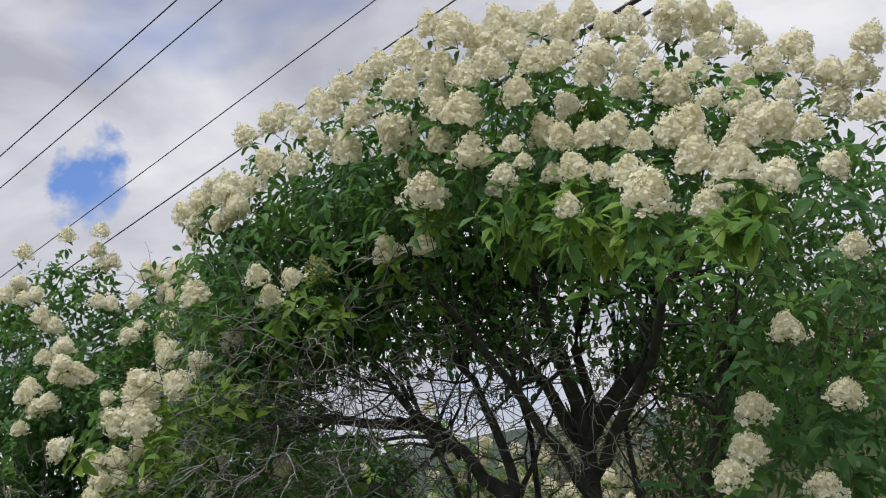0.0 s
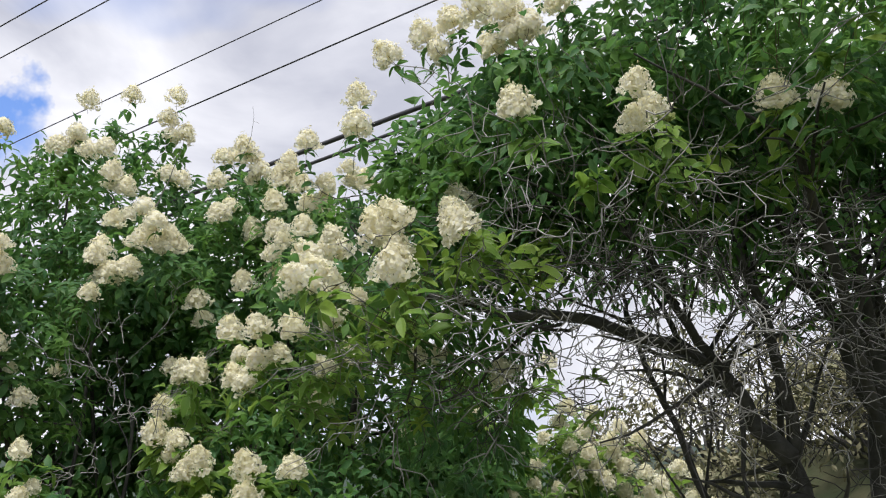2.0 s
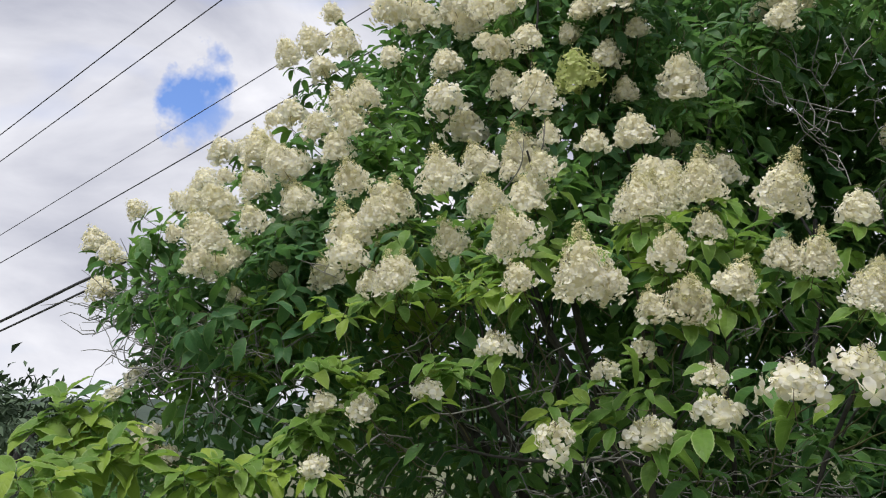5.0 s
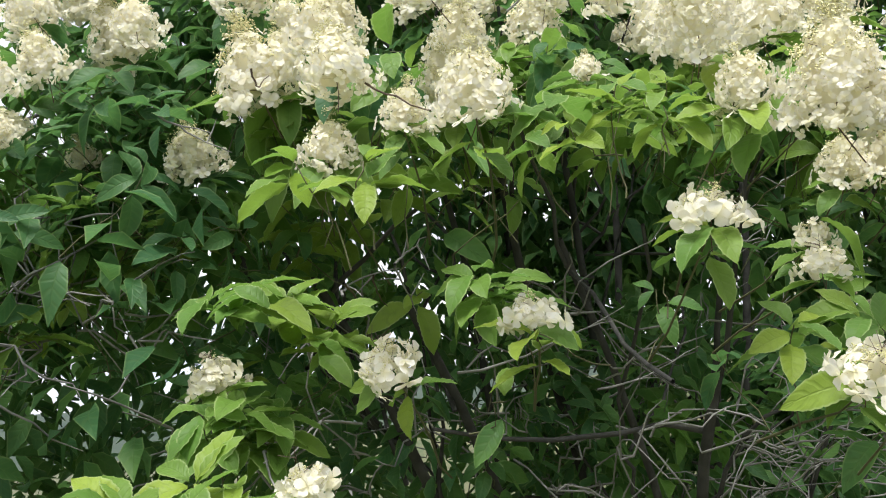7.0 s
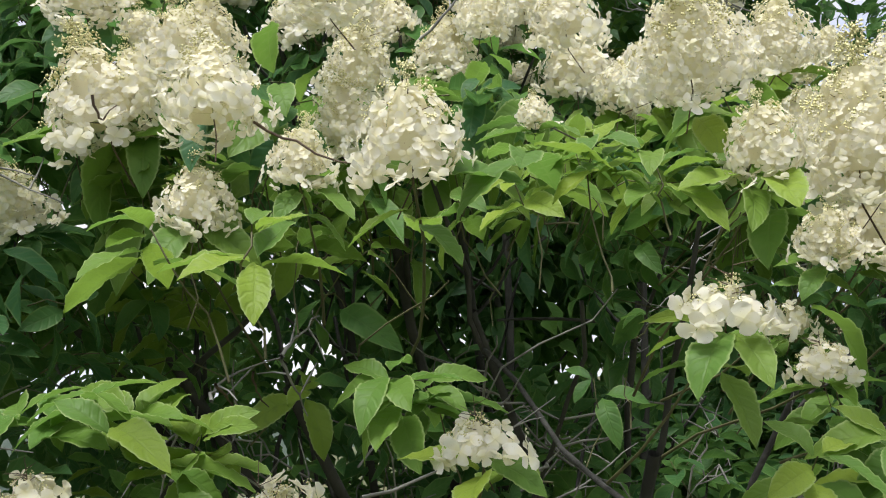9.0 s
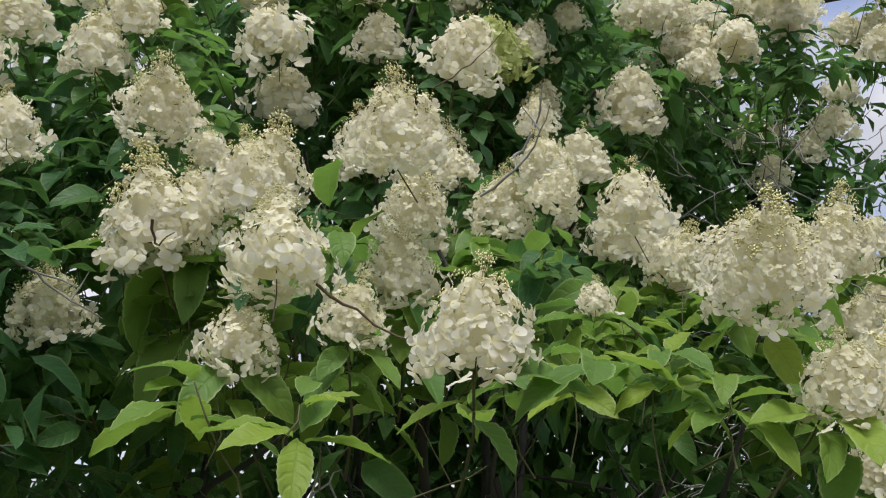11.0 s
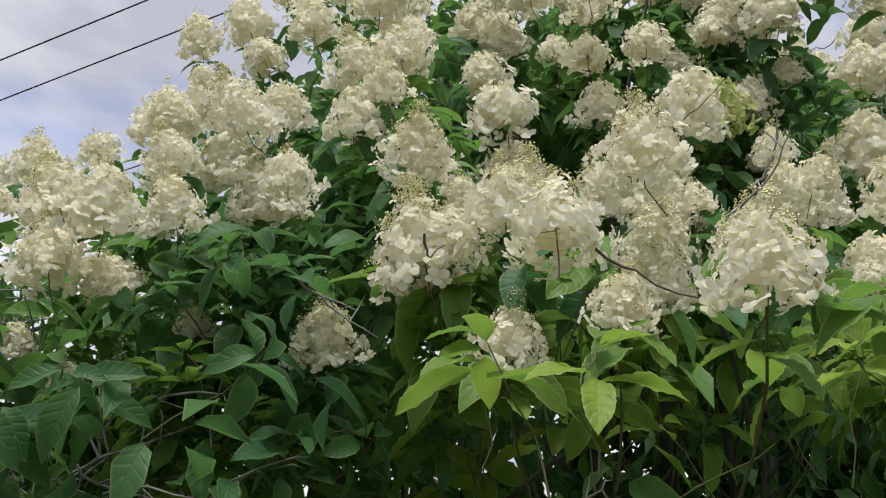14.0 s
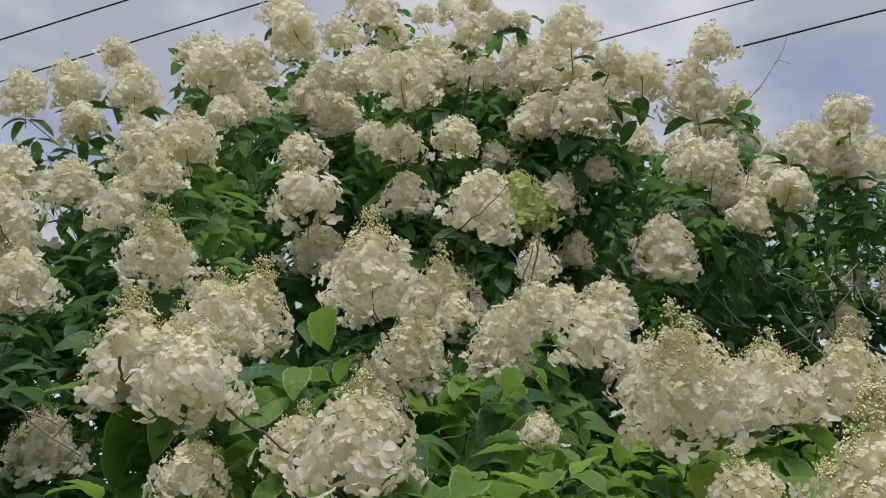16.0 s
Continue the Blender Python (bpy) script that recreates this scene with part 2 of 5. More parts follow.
HEADS_MIDDLE_B = [
    (-0.43, 5.69, 3.54, 0.163), (-0.32, 5.96, 3.41, 0.175), (-0.64, 5.99, 3.39, 0.175), (-0.84, 5.02, 2.63, 0.175), (-0.95, 5.29, 2.66, 0.129), (-0.93, 4.96, 2.22, 0.148),
    (-0.96, 5.01, 2.13, 0.104), (-0.78, 4.79, 2.1, 0.17), (-0.86, 4.84, 2.03, 0.128), (-0.52, 4.76, 2.07, 0.175), (-0.51, 4.62, 1.91, 0.163), (-0.71, 4.61, 1.83, 0.175),
    (-0.26, 4.78, 2.06, 0.165), (0.05, 4.78, 4.37, 0.175), (-0.91, 6.55, 4.34, 0.175), (-0.1, 5.29, 2.49, 0.156), (0.07, 4.95, 2.76, 0.175), (-0.43, 5.49, 3.66, 0.175),
    (0.54, 5.65, 2.31, 0.134),
]
HEADS_MIDDLE = HEADS_MIDDLE_A + HEADS_MIDDLE_B
HEADS_CROWN_A = [
    (-0.0, 4.22, 3.94, 0.175), (-0.62, 4.13, 2.73, 0.14), (-0.56, 4.02, 2.59, 0.098), (-0.48, 3.87, 2.55, 0.13), (-0.48, 3.76, 2.69, 0.128), (-0.37, 3.84, 2.9, 0.132),
    (-0.27, 3.81, 2.97, 0.144), (-0.13, 3.88, 3.13, 0.175), (-0.14, 3.71, 2.89, 0.14), (-0.32, 3.63, 2.67, 0.135), (-0.16, 3.51, 2.69, 0.12), (-0.17, 3.66, 2.49, 0.101),
    (-0.35, 2.69, 2.69, 0.134), (-0.19, 3.05, 2.96, 0.088), (-0.06, 3.19, 2.73, 0.08), (0.0, 3.04, 3.0, 0.175), (0.04, 2.88, 3.0, 0.149), (0.06, 2.87, 2.87, 0.128),
    (-0.54, 3.86, 2.43, 0.117), (-0.58, 3.92, 2.47, 0.119), (0.46, 4.19, 2.64, 0.117), (0.7, 3.04, 4.41, 0.148), (0.95, 2.99, 4.49, 0.175), (1.07, 2.66, 4.26, 0.137),
]
HEADS_CROWN_B = [
    (0.87, 2.53, 4.02, 0.156), (1.03, 2.46, 3.97, 0.142), (0.73, 2.81, 4.01, 0.152), (0.54, 3.36, 4.24, 0.175), (0.61, 3.01, 3.95, 0.171), (0.17, 4.37, 4.46, 0.175),
    (0.44, 2.47, 3.35, 0.145), (0.8, 2.17, 3.32, 0.114), (0.94, 2.38, 3.34, 0.121), (0.84, 2.3, 3.24, 0.117), (1.06, 2.63, 3.43, -0.143), (1.18, 2.6, 4.37, 0.164),
    (1.27, 2.54, 4.09, 0.147), (1.31, 2.05, 3.86, 0.164), (1.36, 1.91, 3.96, 0.137), (1.69, 1.43, 3.6, 0.118), (1.6, 1.35, 3.38, 0.175), (1.59, 1.98, 3.71, 0.127),
    (1.78, 1.13, 3.43, 0.151), (1.7, 1.27, 3.67, 0.114), (1.88, 1.18, 3.3, 0.126), (2.05, 1.07, 3.45, 0.124), (1.92, 0.9, 3.28, 0.07), (2.08, 0.94, 3.37, 0.101),
]
HEADS_CROWN_C = [
    (2.35, 1.17, 3.46, 0.15), (2.75, 1.52, 3.75, 0.175), (2.56, 1.13, 3.42, 0.168), (1.97, 0.58, 3.0, 0.084), (2.27, 0.86, 3.18, 0.131), (3.17, 1.99, 4.16, 0.175),
    (2.05, 1.06, 3.27, 0.087), (1.62, 2.25, 3.39, 0.145), (1.43, 2.33, 3.41, 0.147), (0.44, 3.51, 3.29, 0.175), (0.31, 3.06, 3.1, 0.136), (0.26, 2.71, 2.94, 0.174),
    (-0.27, 3.86, 3.07, 0.175), (-0.23, 3.34, 2.86, 0.168), (0.04, 2.82, 2.79, 0.175), (-0.37, 3.81, 2.57, 0.121), (0.28, 3.74, 2.56, 0.106), (0.66, 3.62, 2.49, 0.15),
    (1.44, 2.33, 4.37, 0.165), (1.51, 1.85, 4.18, 0.146), (1.57, 1.5, 3.9, 0.153), (1.73, 1.57, 3.94, 0.113), (1.74, 1.33, 3.89, 0.126), (1.77, 1.13, 3.61, 0.156),
]
HEADS_CROWN_D = [
    (1.82, 1.23, 3.79, 0.122), (1.49, 1.51, 3.72, 0.151), (1.96, 0.99, 3.59, 0.131), (2.15, 1.02, 3.74, 0.116), (2.17, 1.15, 3.58, 0.119), (2.3, 1.17, 3.71, 0.122),
    (1.87, 0.79, 3.31, 0.076), (2.18, 0.95, 3.37, 0.11), (1.81, 0.71, 3.18, 0.081), (2.03, 0.67, 3.16, 0.097), (3.01, 2.03, 4.29, 0.161), (3.27, 2.2, 4.36, 0.175),
    (2.38, 1.0, 3.34, 0.094), (2.18, 0.43, 2.98, 0.146), (2.89, 1.39, 3.37, 0.175), (2.68, 0.89, 3.14, 0.162), (2.96, 1.22, 3.46, 0.166), (2.39, 0.26, 2.98, 0.11),
    (3.18, 1.78, 3.87, 0.15), (3.38, 1.86, 3.99, 0.175), (3.74, 2.15, 4.18, 0.175), (3.1, 1.21, 3.55, 0.105), (2.84, 1.35, 3.62, 0.108), (3.07, 1.6, 3.66, 0.117),
]
HEADS_CROWN_E = [
    (2.71, 0.89, 2.58, 0.129), (2.54, 0.91, 2.33, 0.117), (2.46, 0.83, 2.2, 0.12), (2.04, 1.02, 3.72, 0.115), (1.9, 1.01, 3.7, 0.095), (2.68, 1.67, 4.04, 0.144),
    (1.32, 2.22, 4.26, 0.159), (0.86, 2.95, 4.43, 0.134), (1.23, 2.37, 4.23, 0.149), (1.44, 2.23, 4.16, 0.145), (1.15, 2.42, 4.07, 0.134), (1.64, 1.7, 4.16, 0.175),
    (1.74, 1.54, 4.19, 0.125), (1.8, 1.31, 4.04, 0.164), (2.02, 1.43, 4.12, 0.147), (2.26, 1.94, 4.35, 0.175), (1.7, 1.4, 3.8, 0.13), (1.52, 1.53, 3.71, 0.175),
    (2.23, 1.39, 4.08, 0.145), (2.27, 1.3, 3.97, 0.141), (2.14, 1.26, 3.84, 0.138), (2.14, 0.76, 3.16, 0.07), (2.49, 1.33, 3.7, 0.117), (2.78, 1.95, 4.31, 0.169),
]
HEADS_CROWN_F = [
    (2.88, 1.54, 3.83, 0.125), (2.69, 1.54, 3.85, 0.125), (2.51, 1.33, 3.8, 0.118), (3.3, 2.02, 4.33, 0.145), (3.36, 1.96, 4.17, 0.17), (3.58, 1.87, 3.94, 0.138),
    (3.65, 1.82, 3.86, 0.163), (3.76, 1.77, 3.83, 0.175), (3.83, 1.71, 3.97, 0.161), (3.64, 1.81, 3.72, 0.175), (3.1, 0.74, 3.26, 0.098), (2.93, 1.01, 3.37, 0.175),
    (3.08, 1.5, 3.65, 0.099), (2.65, 1.19, 3.45, 0.175), (2.57, 0.98, 3.26, 0.165), (2.38, -0.0, 2.85, 0.105), (2.78, 0.55, 3.15, 0.09), (2.42, 0.61, 2.97, 0.108),
    (2.49, 0.56, 3.03, 0.107), (2.65, 0.22, 2.92, 0.086), (2.8, 1.05, 3.34, 0.149), (2.39, 1.41, 4.11, 0.147), (2.4, 1.17, 3.91, 0.114), (3.01, 2.01, 4.39, 0.173),
]
HEADS_CROWN_G = [
    (3.18, 2.07, 4.39, 0.175), (1.92, 1.39, 4.01, 0.144), (2.03, 1.33, 3.94, 0.141), (1.69, 1.59, 4.03, 0.15), (2.87, 0.92, 2.33, 0.124), (2.3, 0.6, 2.14, 0.099),
    (2.62, 0.7, 2.06, 0.103), (2.77, 0.45, 2.74, 0.092), (2.36, 1.19, 3.8, 0.159), (3.61, 2.02, 4.12, 0.173), (1.88, 1.07, 3.77, 0.13), (3.44, 1.17, 3.43, 0.135),
]
HEADS_CROWN_H = [(0.24, 3.40, 4.09, 0.15), (0.36, 3.30, 4.13, 0.15), (0.45, 3.20, 4.16, 0.15), (0.55, 3.02, 4.05, 0.16), (0.64, 2.92, 3.95, 0.14), (0.50, 3.10, 3.90, 0.13), (0.30, 3.35, 3.98, 0.12)]
HEADS_CROWN = HEADS_CROWN_A + HEADS_CROWN_B + HEADS_CROWN_C + HEADS_CROWN_D + HEADS_CROWN_E + HEADS_CROWN_F + HEADS_CROWN_G + HEADS_CROWN_H
HEADS_FAR_A = [
    (1.92, 6.47, 2.57, 0.2), (2.21, 6.7, 2.55, 0.198), (2.15, 6.76, 2.41, 0.198), (2.44, 6.92, 2.33, 0.2), (2.14, 6.63, 2.23, 0.185), (1.96, 6.56, 2.27, 0.182),
    (2.79, 7.14, 2.37, 0.2), (2.56, 6.93, 2.13, 0.2), (2.28, 6.84, 2.11, 0.2), (2.81, 7.09, 2.09, 0.2), (3.05, 7.3, 1.99, 0.2), (3.32, 7.51, 2.14, 0.2),
    (3.56, 7.66, 2.06, 0.2), (2.89, 7.22, 1.9, 0.2), (3.52, 7.68, 1.87, 0.2), (2.64, 7.12, 1.92, 0.2), (3.75, 7.77, 1.78, 0.2), (3.28, 7.5, 1.76, 0.2),
    (2.94, 7.28, 1.75, 0.2), (1.35, 6.11, 1.88, 0.174), (1.56, 6.2, 1.98, 0.144), (1.64, 6.45, 2.13, 0.141), (1.44, 6.18, 2.21, 0.134), (1.07, 5.93, 2.46, 0.128),
]
HEADS_FAR_B = [
    (1.1, 6.07, 2.05, 0.13), (1.93, 6.57, 1.81, 0.145), (2.22, 6.75, 1.79, 0.151), (1.59, 6.38, 1.8, 0.139), (1.73, 6.33, 2.92, 0.2), (2.52, 6.94, 2.46, 0.187),
    (3.09, 7.28, 1.86, 0.2), (2.49, 6.97, 2.22, 0.197), (1.89, 6.61, 2.47, 0.183), (1.66, 6.31, 2.32, 0.147), (2.73, 7.12, 1.81, 0.2), (2.35, 6.81, 2.01, 0.191),
    (2.07, 6.7, 2.07, 0.167), (1.84, 6.53, 1.94, 0.144), (1.17, 5.98, 1.79, 0.145),
]
HEADS_FAR = HEADS_FAR_A + HEADS_FAR_B

# ---- world, sun, exposure ----
sun_way = Vector((-0.24, -0.34, 1.20)).normalized()
sky_world = bpy.data.worlds.new("overcast_sky")
scene.world = sky_world
sky_world.use_nodes = True
wt = sky_world.node_tree
wt.nodes.clear()


def wnode(kind, **props):
    n = wt.nodes.new(kind)
    for k, v in props.items():
        n.inputs[k].default_value = v
    return n


w_out = wt.nodes.new("ShaderNodeOutputWorld")
w_bg = wt.nodes.new("ShaderNodeBackground")
w_sky = wt.nodes.new("ShaderNodeTexSky")
w_sky.sky_type = "NISHITA"
w_sky.sun_disc = False
w_sky.sun_elevation = math.asin(sun_way.z)
w_sky.sun_rotation = math.atan2(sun_way.x, sun_way.y)
w_dim = wnode("ShaderNodeVectorMath")
w_dim.operation = "MULTIPLY"
w_dim.inputs[1].default_value = (0.115, 0.135, 0.185)
w_co = wt.nodes.new("ShaderNodeTexCoord")
# flatten the direction so that the cloud sheets stretch towards the horizon
w_map = wnode("ShaderNodeMapping", Scale=(1.0, 1.0, 2.3))
w_n1 = wnode("ShaderNodeTexNoise", Scale=3.1, Detail=7.0, Roughness=0.52, Distortion=0.35)
w_n2 = wnode("ShaderNodeTexNoise", Scale=1.9, Detail=4.0, Roughness=0.5)
w_shade = wt.nodes.new("ShaderNodeValToRGB")
cr = w_shade.color_ramp
cr.elements[0].position, cr.elements[0].color = 0.36, (0.47, 0.485, 0.57, 1)
cr.elements[1].position, cr.elements[1].color = 0.66, (0.92, 0.92, 0.97, 1)
w_cover = wnode("ShaderNodeMapRange", **{"From Min": 0.27, "From Max": 0.45, "To Min": 0.0, "To Max": 1.0})
w_n3 = wnode("ShaderNodeTexNoise", Scale=11.0, Detail=5.0, Roughness=0.6)
w_warp = wnode("ShaderNodeVectorMath")
w_warp.operation = "MULTIPLY_ADD"
w_warp.inputs[1].default_value, w_warp.inputs[2].default_value = (0.20, 0.20, 0.20), (-0.10, -0.10, -0.10)
w_add = wnode("ShaderNodeVectorMath")
w_nrm = wnode("ShaderNodeVectorMath")
w_nrm.operation = "NORMALIZE"
w_dot = wnode("ShaderNodeVectorMath")
w_dot.operation = "DOT_PRODUCT"
w_dot.inputs[1].default_value = BLUE_GAP
w_gap = wnode("ShaderNodeMapRange", **{"From Min": 0.9984, "From Max": 0.9998, "To Min": 0.0, "To Max": 0.24})
w_sub = wt.nodes.new("ShaderNodeMath")
w_sub.operation = "SUBTRACT"
w_mix = wt.nodes.new("ShaderNodeMix")
w_mix.data_type = "RGBA"
for a, b in (
    (w_co.outputs["Generated"], w_map.inputs["Vector"]),
    (w_map.outputs[0], w_n1.inputs["Vector"]),
    (w_map.outputs[0], w_n2.inputs["Vector"]),
    (w_n1.outputs["Fac"], w_shade.inputs["Fac"]),
    (w_n3.outputs["Color"], w_warp.inputs[0]),
    (w_co.outputs["Generated"], w_add.inputs[0]),
    (w_warp.outputs[0], w_add.inputs[1]),
    (w_co.outputs["Generated"], w_n3.inputs["Vector"]),
    (w_add.outputs[0], w_nrm.inputs[0]),
    (w_nrm.outputs[0], w_dot.inputs[0]),
    (w_dot.outputs["Value"], w_gap.inputs["Value"]),
    (w_n2.outputs["Fac"], w_sub.inputs[0]),
    (w_gap.outputs["Result"], w_sub.inputs[1]),
    (w_sub.outputs[0], w_cover.inputs["Value"]),
    (w_sky.outputs["Color"], w_dim.inputs[0]),
    (w_cover.outputs["Result"], w_mix.inputs["Factor"]),
    (w_dim.outputs[0], w_mix.inputs["A"]),
    (w_shade.outputs["Color"], w_mix.inputs["B"]),
    (w_mix.outputs["Result"], w_bg.inputs["Color"]),
    (w_bg.outputs[0], w_out.inputs["Surface"]),
):
    wt.links.new(a, b)
w_bg.inputs["Strength"].default_value = SKY_STRENGTH

sun_data = bpy.data.lights.new("veiled_sun", "SUN")
sun_data.energy, sun_data.angle, sun_data.color = SUN_STRENGTH, radians(24), (0.99, 0.975, 0.945)
sun_lamp = new("veiled_sun", sun_data)
sun_lamp.matrix_world = look(sun_way * 30, (0, 0, 0))


# ---- materials ----
def material(name):
    m = bpy.data.materials.new(name)
    m.use_nodes = True
    nt = m.node_tree
    b = nt.nodes["Principled BSDF"]
    return m, nt, b, nt.nodes["Material Output"]


def mixed(nt, fac, a, b):
    n = nt.nodes.new("ShaderNodeMix")
    n.data_type = "RGBA"
    for v, sock in ((fac, "Factor"), (a, "A"), (b, "B")):
        if isinstance(v, (int, float, tuple)):
            n.inputs[sock].default_value = v if not isinstance(v, tuple) else (*v, 1)
        else:
            nt.links.new(v, n.inputs[sock])
    return n.outputs["Result"]


def noise_at(nt, scale, detail=3.0, coord="Object"):
    co = nt.nodes.new("ShaderNodeTexCoord")
    n = nt.nodes.new("ShaderNodeTexNoise")
    n.inputs["Scale"].default_value, n.inputs["Detail"].default_value = scale, detail
    nt.links.new(co.outputs[coord], n.inputs["Vector"])
    return n.outputs["Fac"]


def ranged(nt, value, lo, hi, to_lo=0.0, to_hi=1.0):
    n = nt.nodes.new("ShaderNodeMapRange")
    for k, v in (("From Min", lo), ("From Max", hi), ("To Min", to_lo), ("To Max", to_hi)):
        n.inputs[k].default_value = v
    nt.links.new(value, n.inputs["Value"])
    return n.outputs["Result"]


def thin(nt, bsdf, out, colour, amount):
    """Lets light through a thin leaf or petal."""
    t = nt.nodes.new("ShaderNodeBsdfTranslucent")
    nt.links.new(colour, t.inputs["Color"])
    m = nt.nodes.new("ShaderNodeMixShader")
    m.inputs[0].default_value = amount
    nt.links.new(bsdf.outputs[0], m.inputs[1])
    nt.links.new(t.outputs[0], m.inputs[2])
    nt.links.new(m.outputs[0], out.inputs["Surface"])


def leaf_material(name, young, old, spot, single):
    m, nt, b, out = material(name)
    uv = nt.nodes.new("ShaderNodeUVMap")
    sep = nt.nodes.new("ShaderNodeSeparateXYZ")
    nt.links.new(uv.outputs[0], sep.inputs[0])
    if single:
        rnd = nt.nodes.new("ShaderNodeObjectInfo").outputs["Random"]
    else:
        rnd = nt.nodes.new("ShaderNodeNewGeometry").outputs["Random Per Island"]
    if single:
        col = mixed(nt, ranged(nt, rnd, 0.15, 1.0), old, young)
    else:
        # shoots of one bough are alike: older and darker here, fresher there
        mid = tuple(0.72 * o + 0.28 * y for o, y in zip(old, young))
        col = mixed(nt, ranged(nt, rnd, 0.1, 1.0), old, mid)
        col = mixed(nt, ranged(nt, noise_at(nt, 2.4, 2.0), 0.47, 0.68, 0.0, 0.8), col, young)
    col = mixed(nt, ranged(nt, noise_at(nt, 60.0, 4.0), 0.55, 0.8, 0.0, 0.5), col, spot)
    # side veins that run from the midrib towards the tip
    ab = nt.nodes.new("ShaderNodeMath")
    ab.operation = "ABSOLUTE"
    nt.links.new(sep.outputs["X"], ab.inputs[0])
    ma = nt.nodes.new("ShaderNodeMath")
    ma.operation = "MULTIPLY_ADD"
    ma.inputs[1].default_value = -0.20
    nt.links.new(ab.outputs[0], ma.inputs[0])
    nt.links.new(sep.outputs["Y"], ma.inputs[2])
    si = nt.nodes.new("ShaderNodeMath")
    si.operation = "SINE"
    mu = nt.nodes.new("ShaderNodeMath")
    mu.operation = "MULTIPLY"
    mu.inputs[1].default_value = 40.0
    nt.links.new(ma.outputs[0], mu.inputs[0])
    nt.links.new(mu.outputs[0], si.inputs[0])
    vein = ranged(nt, si.outputs[0], 0.2, 1.0, 0.0, 0.55)
    rib = ranged(nt, ab.outputs[0], 0.10, 0.0)
    mx = nt.nodes.new("ShaderNodeMath")
    mx.operation = "MAXIMUM"
    nt.links.new(vein, mx.inputs[0])
    nt.links.new(rib, mx.inputs[1])
    pale = nt.nodes.new("ShaderNodeMath")
    pale.operation = "MULTIPLY"
    pale.inputs[1].default_value = 0.16
    nt.links.new(mx.outputs[0], pale.inputs[0])
    col = mixed(nt, pale.outputs[0], col, (0.24, 0.33, 0.10))
    col = mixed(nt, ranged(nt, ab.outputs[0], 0.84, 0.98, 0.0, 0.75 if young[0] > 0.2 else 0.35), col, (0.40, 0.50, 0.20))
    nt.links.new(col, b.inputs["Base Color"])
    b.inputs["Roughness"].default_value = 0.48
    b.inputs["Specular IOR Level"].default_value = 0.24
    bump = nt.nodes.new("ShaderNodeBump")
    bump.invert = True
    bump.inputs["Strength"].default_value, bump.inputs["Distance"].default_value = 0.30, 0.004
    nt.links.new(mx.outputs[0], bump.inputs["Height"])
    nt.links.new(bump.outputs[0], b.inputs["Normal"])
    through_col = mixed(nt, 0.5 if single else 0.25, col, (0.16, 0.31, 0.05))
    thin(nt, b, out, through_col, 0.48)
    return m


def petal_material(name, pale, warm, flush, tip):
    """White rims, yellowish towards the base of each sepal, with small brown specks."""
    m, nt, b, out = material(name)
    isl = nt.nodes.new("ShaderNodeNewGeometry").outputs["Random Per Island"]
    one = nt.nodes.new("ShaderNodeObjectInfo").outputs["Random"]
    uv = nt.nodes.new("ShaderNodeUVMap")
    along = nt.nodes.new("ShaderNodeSeparateXYZ")
    nt.links.new(uv.outputs[0], along.inputs[0])
    col = mixed(nt, ranged(nt, isl, 0.2, 1.0, 0.0, 0.7), pale, warm)
    col = mixed(nt, ranged(nt, one, 0.3, 1.0, 0.0, 0.45), col, warm)
    col = mixed(nt, ranged(nt, along.outputs["Y"], 0.65, 0.0, 0.0, 0.75), col, tip)
    co = nt.nodes.new("ShaderNodeTexCoord")
    sep = nt.nodes.new("ShaderNodeSeparateXYZ")
    nt.links.new(co.outputs["Object"], sep.inputs[0])
    col = mixed(nt, ranged(nt, sep.outputs["Z"], 0.25, 1.0, 0.0, 0.35), col, tip)
    col = mixed(nt, ranged(nt, noise_at(nt, 5.0, 4.0), 0.52, 0.75, 0.0, 0.55), col, flush)
    col = mixed(nt, ranged(nt, noise_at(nt, 34.0, 2.0), 0.70, 0.75, 0.0, 0.7), col, (0.36, 0.22, 0.11))
    nt.links.new(col, b.inputs["Base Color"])
    b.inputs["Roughness"].default_value = 0.65
    b.inputs["Specular IOR Level"].default_value = 0.15
    thin(nt, b, out, mixed(nt, 0.3, col, warm), 0.47)
    return m


def rough_material(name, a, b_col, scale, rough=0.85, bump_m=0.004):
    m, nt, b, out = material(name)
    col = mixed(nt, ranged(nt, noise_at(nt, scale, 6.0), 0.35, 0.65), a, b_col)
    col = mixed(nt, ranged(nt, noise_at(nt, scale * 0.13, 3.0), 0.45, 0.7, 0.0, 0.5), col, tuple(0.55 * v for v in a))
    nt.links.new(col, b.inputs["Base Color"])
    b.inputs["Roughness"].default_value = rough
    bump = nt.nodes.new("ShaderNodeBump")
    bump.inputs["Strength"].default_value, bump.inputs["Distance"].default_value = 0.7, bump_m
    nt.links.new(noise_at(nt, scale * 2.0, 5.0), bump.inputs["Height"])
    nt.links.new(bump.outputs[0], b.inputs["Normal"])
    return m


